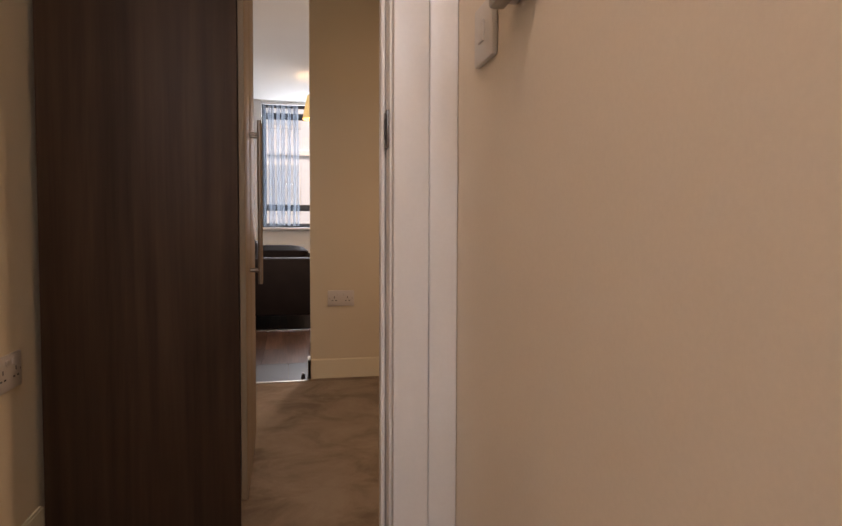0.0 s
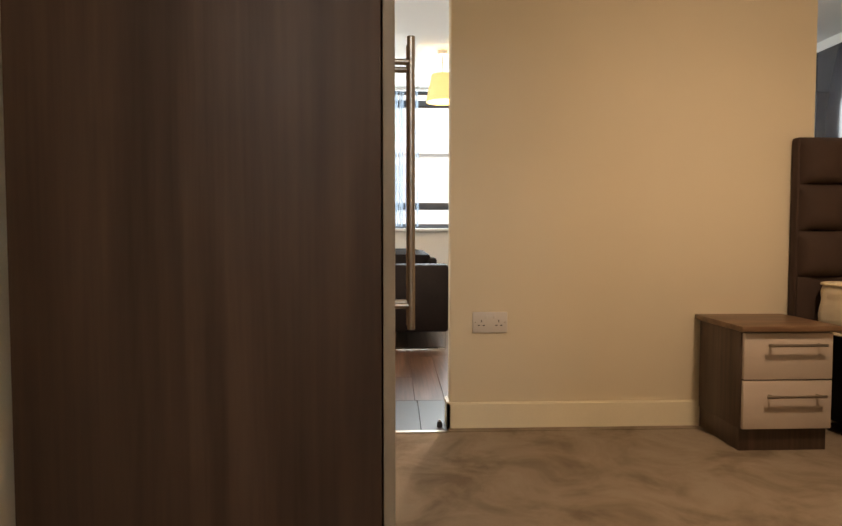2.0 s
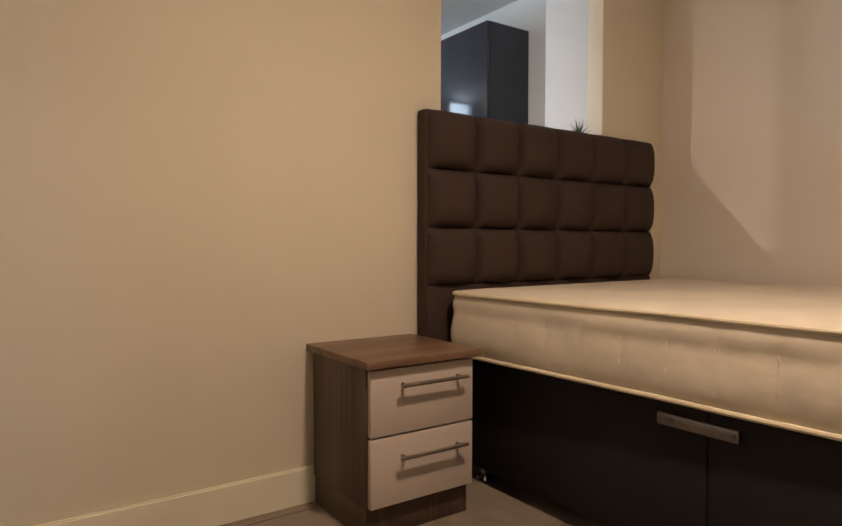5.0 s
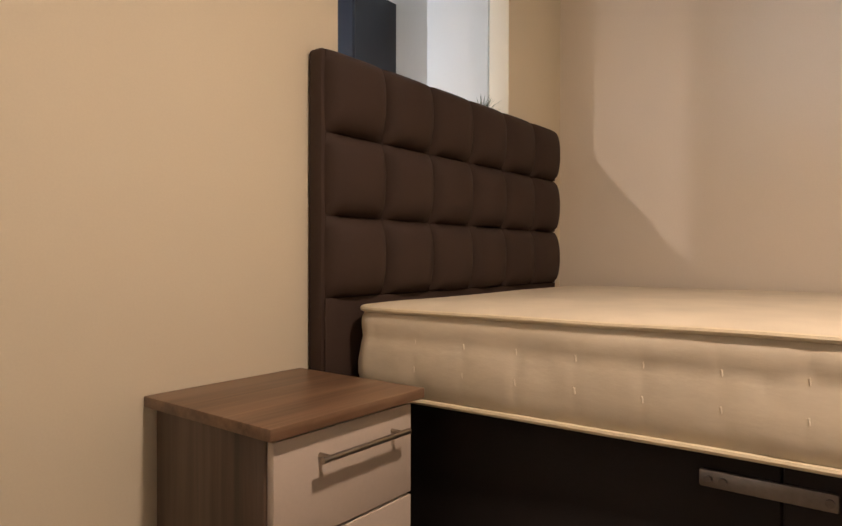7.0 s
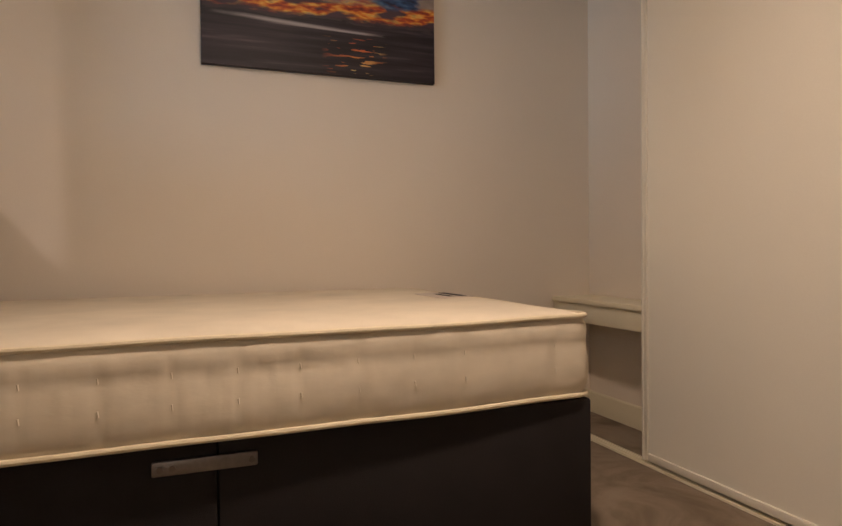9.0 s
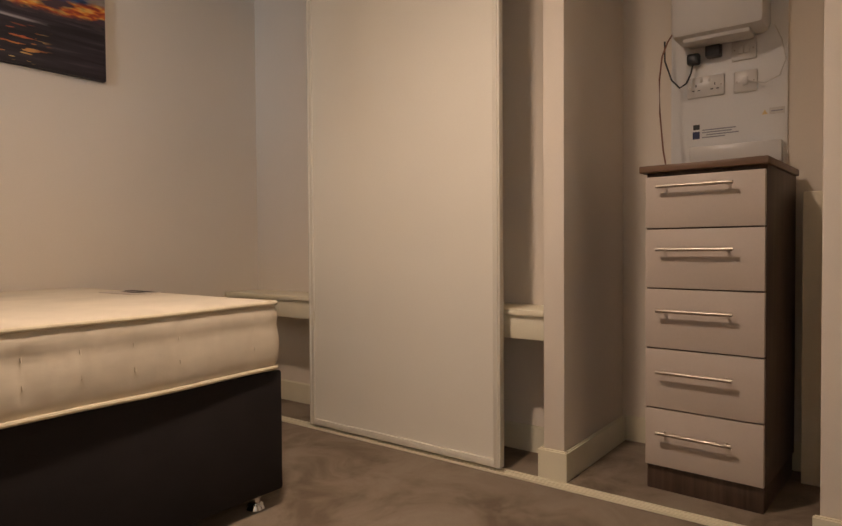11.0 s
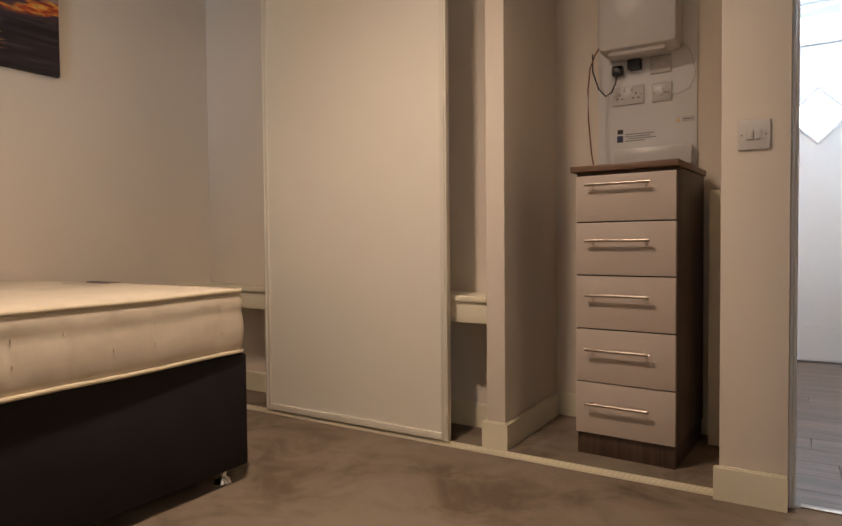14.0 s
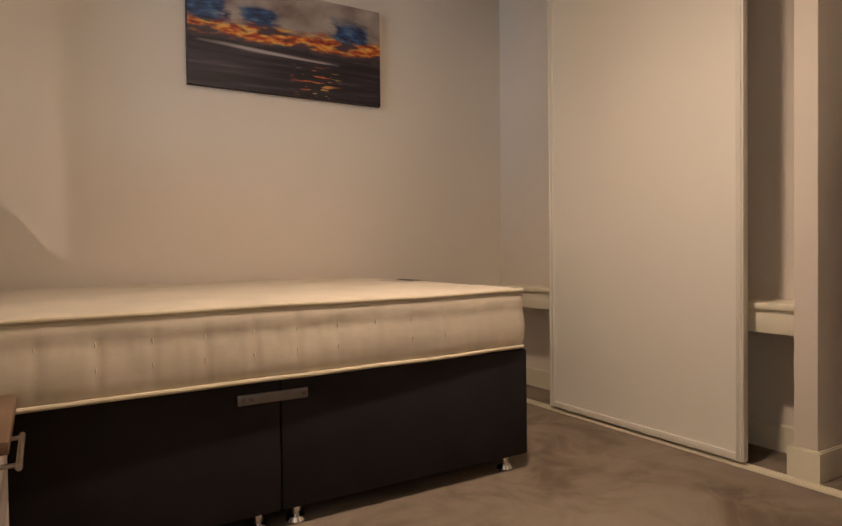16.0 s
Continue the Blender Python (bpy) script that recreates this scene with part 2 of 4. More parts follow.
def canvas_material(name):
    """An abstract painting: dark water, a burning orange shoreline, blue masses and a clouded grey sky. Runs along the object's y, up its z."""
    m, t, n, l, b = nodes_of(name)
    tc = n.new("ShaderNodeTexCoord")
    co = tc.outputs["Generated"]
    sep = n.new("ShaderNodeSeparateXYZ")
    l.new(co, sep.inputs[0])
    comb = n.new("ShaderNodeCombineXYZ")
    l.new(sep.outputs[1], comb.inputs[0])
    l.new(sep.outputs[2], comb.inputs[1])
    u = comb.outputs[0]

    def fn(op, a, bb=None, c=None):
        k = n.new("ShaderNodeMath")
        k.operation = op
        for i, v in enumerate((a, bb, c)):
            if v is None:
                continue
            if isinstance(v, (int, float)):
                k.inputs[i].default_value = v
            else:
                l.new(v, k.inputs[i])
        return k.outputs[0]

    def mixc(f, a, bcol):
        x = n.new("ShaderNodeMix")
        x.data_type = 'RGBA'
        l.new(f, x.inputs[0])
        for i, v in ((6, a), (7, bcol)):
            if isinstance(v, tuple):
                x.inputs[i].default_value = (*v, 1)
            else:
                l.new(v, x.inputs[i])
        return x.outputs[2]

    def band(v, lo, mid0, mid1, hi):
        up = n.new("ShaderNodeMapRange")
        up.inputs[1].default_value, up.inputs[2].default_value = lo, mid0
        l.new(v, up.inputs[0])
        dn = n.new("ShaderNodeMapRange")
        dn.inputs[1].default_value, dn.inputs[2].default_value = mid1, hi
        dn.inputs[3].default_value, dn.inputs[4].default_value = 1.0, 0.0
        l.new(v, dn.inputs[0])
        return fn('MULTIPLY', up.outputs[0], dn.outputs[0])

    wob = noise_node(n, l, u, 1.0, 5.0, (5.0, 9.0, 1.0), 0.6)
    daub = noise_node(n, l, u, 1.0, 2.0, (13.0, 20.0, 1.0), 0.55)
    mass = noise_node(n, l, u, 1.0, 3.0, (4.5, 3.0, 1.0), 0.5)
    streak = noise_node(n, l, u, 1.0, 4.0, (1.6, 15.0, 1.0), 0.55)
    v = fn('MULTIPLY_ADD', fn('SUBTRACT', wob.outputs[0], 0.5), 0.22, sep.outputs[2])
    sky_c = ramp_node(n, l, mass.outputs[0], [(0.35, (0.20, 0.14, 0.13)), (0.5, (0.36, 0.29, 0.25)), (0.65, (0.48, 0.42, 0.37))]).outputs[0]
    water = ramp_node(n, l, streak.outputs[0], [(0.42, (0.012, 0.009, 0.013)), (0.56, (0.034, 0.024, 0.034)), (0.72, (0.11, 0.08, 0.09))]).outputs[0]
    fire = ramp_node(n, l, daub.outputs[0], [(0.30, (0.10, 0.015, 0.02)), (0.43, (0.48, 0.07, 0.02)), (0.52, (0.75, 0.24, 0.03)), (0.62, (0.85, 0.50, 0.10)), (0.72, (0.55, 0.35, 0.25))]).outputs[0]
    blue = ramp_node(n, l, daub.outputs[0], [(0.35, (0.012, 0.02, 0.06)), (0.55, (0.03, 0.09, 0.22)), (0.70, (0.10, 0.20, 0.32))]).outputs[0]
    across = fn('MULTIPLY_ADD', fn('SUBTRACT', daub.outputs[0], 0.5), 0.16, fn('SUBTRACT', 1.0, sep.outputs[1]))
    left_mass = fn('MULTIPLY', band(across, -0.2, -0.1, 0.15, 0.19), band(v, 0.58, 0.64, 0.93, 1.0))
    mid_mass = fn('MULTIPLY', band(across, 0.24, 0.28, 0.40, 0.45), band(v, 0.58, 0.63, 0.78, 0.84))
    right_mass = fn('MULTIPLY', band(across, 0.70, 0.74, 0.90, 0.95), band(v, 0.56, 0.61, 0.76, 0.86))
    bl_f = fn('MAXIMUM', fn('MAXIMUM', left_mass, mid_mass), right_mass)
    c = mixc(bl_f, sky_c, blue)
    patchy = n.new("ShaderNodeMapRange")
    patchy.inputs[1].default_value, patchy.inputs[2].default_value = 0.40, 0.50
    l.new(noise_node(n, l, u, 1.0, 2.0, (7.0, 11.0, 4.0), 0.5).outputs[0], patchy.inputs[0])
    c = mixc(band(v, 0.40, 0.47, 0.60, 0.66), c, (0.075, 0.04, 0.055))
    c = mixc(fn('MULTIPLY', band(v, 0.475, 0.515, 0.60, 0.66), patchy.outputs[0]), c, fire)
    wf = n.new("ShaderNodeMapRange")
    wf.inputs[1].default_value, wf.inputs[2].default_value = 0.44, 0.50
    wf.inputs[3].default_value, wf.inputs[4].default_value = 1.0, 0.0
    l.new(v, wf.inputs[0])
    c = mixc(wf.outputs[0], c, water)
    rise = fn('MULTIPLY_ADD', sep.outputs[1], -0.06, fn('MULTIPLY_ADD', fn('SUBTRACT', streak.outputs[0], 0.5), 0.05, sep.outputs[2]))
    foam = fn('MULTIPLY', band(rise, 0.335, 0.350, 0.356, 0.372), band(across, 0.0, 0.25, 0.68, 0.78))
    c = mixc(foam, c, (0.42, 0.38, 0.38))
    dash = noise_node(n, l, u, 1.0, 1.5, (11.0, 34.0, 2.0), 0.5)
    glint = fn('MULTIPLY', fn('MULTIPLY', band(sep.outputs[1], 0.22, 0.30, 0.40, 0.52), band(sep.outputs[2], 0.01, 0.04, 0.26, 0.36)), fn('GREATER_THAN', dash.outputs[0], 0.60))
    c = mixc(glint, c, ramp_node(n, l, mass.outputs[0], [(0.40, (0.55, 0.10, 0.04)), (0.52, (0.62, 0.22, 0.05)), (0.60, (0.66, 0.45, 0.16))]).outputs[0])
    l.new(c, b.inputs["Base Color"])
    b.inputs["Roughness"].default_value = 0.5
    bp = n.new("ShaderNodeBump")
    bp.inputs["Strength"].default_value, bp.inputs["Distance"].default_value = 0.3, 0.003
    l.new(daub.outputs[0], bp.inputs["Height"])
    l.new(bp.outputs[0], b.inputs["Normal"])
    return m


CANVAS = canvas_material("abstract_canvas")


def second_canvas_material():
    """A tall abstract: blue-grey above, fading through taupe into orange and rust, streaked upright."""
    m, t, n, l, b = nodes_of("tall_abstract_canvas")
    co = n.new("ShaderNodeTexCoord").outputs["Generated"]
    sep = n.new("ShaderNodeSeparateXYZ")
    l.new(co, sep.inputs[0])
    streak = noise_node(n, l, co, 1.0, 5.0, (1.0, 7.0, 3.0), 0.6)
    k = n.new("ShaderNodeMath")
    k.operation = 'MULTIPLY_ADD'
    k.inputs[1].default_value = 0.9
    l.new(streak.outputs[0], k.inputs[0])
    off = n.new("ShaderNodeMath")
    off.operation = 'SUBTRACT'
    off.inputs[1].default_value = 0.45
    l.new(sep.outputs[2], off.inputs[0])
    l.new(off.outputs[0], k.inputs[2])
    r = ramp_node(n, l, k.outputs[0], [(0.05, (0.05, 0.025, 0.03)), (0.2, (0.26, 0.10, 0.06)), (0.33, (0.58, 0.20, 0.06)), (0.46, (0.46, 0.30, 0.20)), (0.62, (0.30, 0.29, 0.32)), (0.85, (0.20, 0.22, 0.29))])
    l.new(r.outputs[0], b.inputs["Base Color"])
    b.inputs["Roughness"].default_value = 0.5
    return m


CANVAS_TALL = second_canvas_material()
CANVASEDGE = plain("canvas_edge", (0.03, 0.02, 0.025), 0.6, spread=0.2, bump=0.1)

# ---- helpers for building ----


def box(bm, x0, x1, y0, y1, z0, z1, bevel=0.0, seg=2):
    vs = [bm.verts.new((x, y, z)) for x in (x0, x1) for y in (y0, y1) for z in (z0, z1)]
    fs = [bm.faces.new([vs[i] for i in q]) for q in ((0, 1, 3, 2), (4, 6, 7, 5), (0, 4, 5, 1), (2, 3, 7, 6), (0, 2, 6, 4), (1, 5, 7, 3))]
    if bevel:
        es = list({e for f in fs for e in f.edges})
        bmesh.ops.bevel(bm, geom=es, offset=bevel, segments=seg, affect='EDGES', profile=0.5)
    return bm


def tube(bm, a, b, r, sides=14, r2=None):
    """A closed rod from a to b."""
    a, b = Vector(a), Vector(b)
    q = (b - a).to_track_quat('Z', 'Y')
    r2 = r if r2 is None else r2
    rings = []
    for p, rr in ((a, r), (b, r2)):
        rings.append([bm.verts.new(p + q @ Vector((rr * math.cos(2 * math.pi * i / sides), rr * math.sin(2 * math.pi * i / sides), 0))) for i in range(sides)])
    for i in range(sides):
        j = (i + 1) % sides
        bm.faces.new((rings[0][i], rings[0][j], rings[1][j], rings[1][i]))
    bm.faces.new(rings[0][::-1])
    bm.faces.new(rings[1])
    return bm


def sweep(bm, pts, r, sides=8, closed=False):
    """A round cord along points."""
    pts = [Vector(p) for p in pts]
    rings = []
    k = len(pts)
    for i, p in enumerate(pts):
        d = (pts[(i + 1) % k] - pts[i - 1]) if closed or 0 < i < k - 1 else (pts[1] - pts[0] if i == 0 else pts[-1] - pts[-2])
        q = d.to_track_quat('Z', 'Y')
        rings.append([bm.verts.new(p + q @ Vector((r * math.cos(2 * math.pi * s / sides), r * math.sin(2 * math.pi * s / sides), 0))) for s in range(sides)])
    for i in range(k if closed else k - 1):
        A, B = rings[i], rings[(i + 1) % k]
        off = 0
        if closed and i == k - 1:
            off = min(range(sides), key=lambda o: sum((A[s].co - B[(s + o) % sides].co).length for s in range(sides)))
        for s in range(sides):
            bm.faces.new((A[s], A[(s + 1) % sides], B[(s + 1 + off) % sides], B[(s + off) % sides]))
    if not closed:
        bm.faces.new(rings[0][::-1])
        bm.faces.new(rings[-1])
    return bm


def finish(name, bm, material, smooth=True):
    bmesh.ops.recalc_face_normals(bm, faces=bm.faces)
    me = bpy.data.meshes.new(name)
    bm.to_mesh(me)
    bm.free()
    me.materials.append(material)
    if smooth:
        me.polygons.foreach_set("use_smooth", [True] * len(me.polygons))
        me.set_sharp_from_angle(angle=radians(35))
    return me


def part(name, bm, material, parent, label=""):
    ob = new(name, finish(name, bm, material))
    ob.parent = parent
    if label:
        ob["label"] = label
    return ob


def thing(name, place, label, category, group="", rz=0.0):
    ob = new(name)
    ob.empty_display_size = 0.1
    ob.matrix_world = pose(*place, 0, 0, rz)
    return tagged(ob, label, category, group)


def structure(name, bm, material, label, category):
    return tagged(new(name, finish(name, bm, material)), label, category, kind="structure")


def boxpart(name, material, parent, dims, bevel=0.002, label=""):
    return part(name, box(bmesh.new(), *dims, bevel), material, parent, label)


def slab(name, dims, material, label, category, bevel=0.0):
    return structure(name, box(bmesh.new(), *dims, bevel), material, label, category)

# ---- setting ----
H = 2.47
slab("carpet_floor", (-0.930, 3.1, -2.76, -0.06, -0.06, 0.0), CARPET, "beige-brown cut-pile carpet with trodden patches", "carpet")
slab("carpet_edge_floor", (-0.113, 3.01, -0.062, 0.0, -0.011, 0.003), CARPET, "beige-brown carpet tucked under the partition skirting", "carpet")
slab("carpet_niche_floor", (0.145, 1.036, -3.45, -2.76, -0.06, 0.002), CARPET, "beige-brown carpet inside the service niche", "carpet")
slab("carpet_recess_floor", (1.036, 3.05, -3.06, -2.76, -0.06, 0.002), CARPET, "beige-brown carpet inside the wardrobe recess", "carpet")
floor_l = slab("floor_living", (-1.5, 3.3, -0.06, 4.0, -0.08, -0.012), OAK_Y, "sub-floor under the dark laminate of the living room", "floor")
floor_h = slab("floor_hall", (-1.0, 0.31, -5.75, -2.76, -0.08, -0.012), OAK_Y, "sub-floor under the grey laminate of the hall", "floor")
slab("threshold", (-0.930, -0.115, -0.073, -0.045, 0.0, 0.006), STEEL, "thin steel strip between carpet and laminate", "threshold", 0.002)
slab("threshold_hall", (-0.78, -0.08, -2.775, -2.745, 0.0, 0.006), STEEL, "thin steel strip between hall laminate and carpet", "threshold", 0.002)
slab("ceiling", (-1.5, 3.4, -5.85, 4.1, H, H + 0.2), CEIL, "flat white painted ceiling", "ceiling")
slab("wall_partition", (-0.102, 1.612, 0.0, 0.12, 0, H), WALL, "cream partition wall between bedroom and living room", "wall", 0.004)
slab("wall_partition_stub", (2.545, 3.05, 0.0, 0.09, 0, H), WALL, "narrow cream wall end beside the opening", "wall", 0.003)
slab("wall_half", (1.612, 2.545, 0.006, 0.20, 0, 1.27), WALL, "low cream wall behind the headboard", "wall", 0.003)
slab("wall_pier", (2.745, 3.1, 0.22, 0.555, 0, H), WALL_WHITE, "white boxed pier in the kitchen corner", "wall", 0.003)
slab("wall_recess", (2.77, 3.1, 0.09, 0.22, 0, H), WALL_WHITE, "white recess beside the pier", "wall")
slab("wall_east_bedroom", (3.01, 3.12, -3.15, 0.0, 0, H), WALL_ROSE, "cream bedroom wall behind the bed", "wall")
slab("wall_east_living", (3.09, 3.2, 0.0, 3.85, 0, H), WALL_WHITE, "white kitchen wall", "wall")
slab("wall_west_bedroom", (-1.02, -0.930, -2.70, -0.09, 0, H), WALL, "cream bedroom wall behind the wardrobe", "wall")
slab("wall_west_living", (-1.34, -1.08, -0.09, 3.75, 0, H), WALL_WHITE, "white living room side wall", "wall")
slab("wall_return", (-1.08, -0.930, -0.09, 0.03, 0, H), WALL_WHITE, "short white wall return beside the opening", "wall")
slab("wall_recess_back", (1.035, 3.01, -3.15, -3.03, 0, H), WALL_ROSE, "cream back wall of the wardrobe recess", "wall")
slab("wall_niche_back", (0.152, 1.035, -3.54, -3.42, 0, H), WALL_ROSE, "cream back wall of the service niche", "wall")
slab("wall_niche_stub", (0.952, 1.035, -3.42, -2.79, 0, H), WALL_ROSE, "cream dividing wall between wardrobe and niche", "wall", 0.004)
slab("wall_door_pier", (-0.045, 0.150, -2.785, -2.70, 0, H), WALL_ROSE, "narrow cream pier between niche and doorway", "wall", 0.003)
slab("wall_hall_east", (0.066, 0.150, -3.54, -2.785, 0, H), WALL_ROSE, "cream hall wall beside the doorway", "wall")
slab("wall_hall_nib", (0.066, 0.40, -3.62, -3.54, 0, H), WALL_ROSE, "short cream hall wall return", "wall")
slab("wall_hall_east_far", (0.30, 0.40, -5.56, -3.62, 0, H), WALL_ROSE, "cream hall wall near the front door", "wall")
slab("wall_hall_west", (-0.98, -0.86, -5.56, -2.785, 0, H), WALL_ROSE, "cream hall wall opposite", "wall")
slab("wall_hall_box", (-0.86, -0.638, -5.56, -4.75, 0, H), WALL_WHITE, "white boxed corner beside the front door", "wall")
slab("wall_door_pier_west", (-0.98, -0.80, -2.785, -2.70, 0, H), WALL_ROSE, "cream pier on the hinge side of the doorway", "wall")
slab("wall_door_head", (-0.80, -0.045, -2.785, -2.70, 2.06, H), WALL_ROSE, "cream wall above the doorway", "wall")
slab("niche_boxing", (0.150, 0.252, -3.42, -3.27, 0, 1.056), WALL, "low cream pipe boxing in the niche corner", "boxing", 0.003)
# front wall with its door opening and transom
slab("wall_front_right", (0.207, 0.9, -5.71, -5.56, 0, H), WALL_ROSE, "front wall beside the entrance", "wall")
slab("wall_front_left", (-1.1, -0.663, -5.71, -5.56, 0, H), WALL_ROSE, "front wall on the other side of the entrance", "wall")
slab("wall_front_head", (-0.663, 0.207, -5.71, -5.56, 2.4685, H), WALL_ROSE, "front wall above the transom", "wall")
# window wall
WX0, WX1, WZ0, WZ1, WY = -0.545, 1.215, 0.972, 2.462, 3.75
slab("wall_north_left", (-1.4, WX0, WY, WY + 0.25, 0, H), WALL_WHITE, "white window wall beside the window", "wall")
slab("wall_north_right", (WX1, 3.1, WY, WY + 0.25, 0, H), WALL_WHITE, "white window wall towards the kitchen", "wall")
slab("wall_north_head", (WX0, WX1, WY, WY + 0.25, WZ1, H), WALL_WHITE, "white wall above the window", "wall")
slab("wall_north_low", (WX0, WX1, WY, WY + 0.25, 0, WZ0), WALL_WHITE, "white wall under the window", "wall")


def skirting(name, x0, x1, y0, y1, h=0.122):
    """A moulded board with a chamfered top."""
    bm = box(bmesh.new(), x0, x1, y0, y1, 0.0, h)
    top = [e for e in bm.edges if all(abs(v.co.z - h) < 1e-5 for v in e.verts)]
    bmesh.ops.bevel(bm, geom=top, offset=0.005, segments=2, affect='EDGES')
    return structure(name, bm, SKIRT, "cream gloss skirting board", "skirting")


skirting("baseboard_partition", -0.119, 1.612, -0.018, -0.0005)
skirting("baseboard_partition_end", -0.119, -0.1025, -0.018, 0.12)
skirting("baseboard_stub_front", 0.936, 1.050, -2.7895, -2.773, 0.112)
skirting("baseboard_stub_side", 0.936, 0.9515, -3.42, -2.790, 0.112)
skirting("baseboard_niche_back", 0.253, 0.935, -3.4195, -3.403, 0.112)
skirting("baseboard_recess", 1.036, 3.009, -3.0295, -3.013, 0.112)
skirting("baseboard_recess_stub", 1.0355, 1.050, -3.012, -2.791, 0.112)
skirting("baseboard_pier", -0.045, 0.166, -2.6995, -2.683, 0.112)
skirting("baseboard_west", -0.9295, -0.913, -2.70, -1.955)
skirting("baseboard_living_west", -1.0795, -1.062, 0.03, 3.75)
skirting("baseboard_east", 2.992, 3.0095, -3.012, -0.02)
skirting("baseboard_hall_east", 0.050, 0.0655, -3.62, -2.815)
skirting("baseboard_hall_box", -0.6375, -0.620, -5.55, -4.75)


def door_lining():
    d = thing("door_1", (0, 0, 0), "white gloss door lining and architrave of the open doorway", "door frame")
    d["kind"] = "structure"
    for nm, dims in (("lining", (-0.056, -0.0455, -2.784, -2.728, 0, 2.06)), ("lining", (-0.7995, -0.777, -2.784, -2.682, 0, 2.06)),
                     ("lining_head", (-0.777, -0.056, -2.784, -2.728, 2.038, 2.06)),
                     ("stop", (-0.066, -0.0565, -2.750, -2.728, 0, 2.037)), ("stop", (-0.7765, -0.764, -2.735, -2.690, 0, 2.037)),
                     ("architrave", (-0.0515, 0.012, -2.804, -2.7855, 0, 2.10)), ("architrave", (-0.8595, -0.785, -2.804, -2.7855, 0, 2.10)),
                     ("architrave_step", (0.013, 0.0655, -2.798, -2.7855, 0, 2.12)),
                     ("architrave_head", (-0.785, -0.0515, -2.804, -2.7855, 2.045, 2.12))):
        boxpart(nm, TRIM, d, dims, 0.004)
    plate = boxpart("strike_plate", DARKSTEEL, d, (-0.0600, -0.0555, -2.784, -2.752, 1.045, 1.110), 0.001, "dull steel strike plate")
    boxpart("latch_hole", DARKPLASTIC, plate, (-0.0610, -0.0599, -2.772, -2.757, 1.060, 1.096), 0.0)
    return d


door_lining()


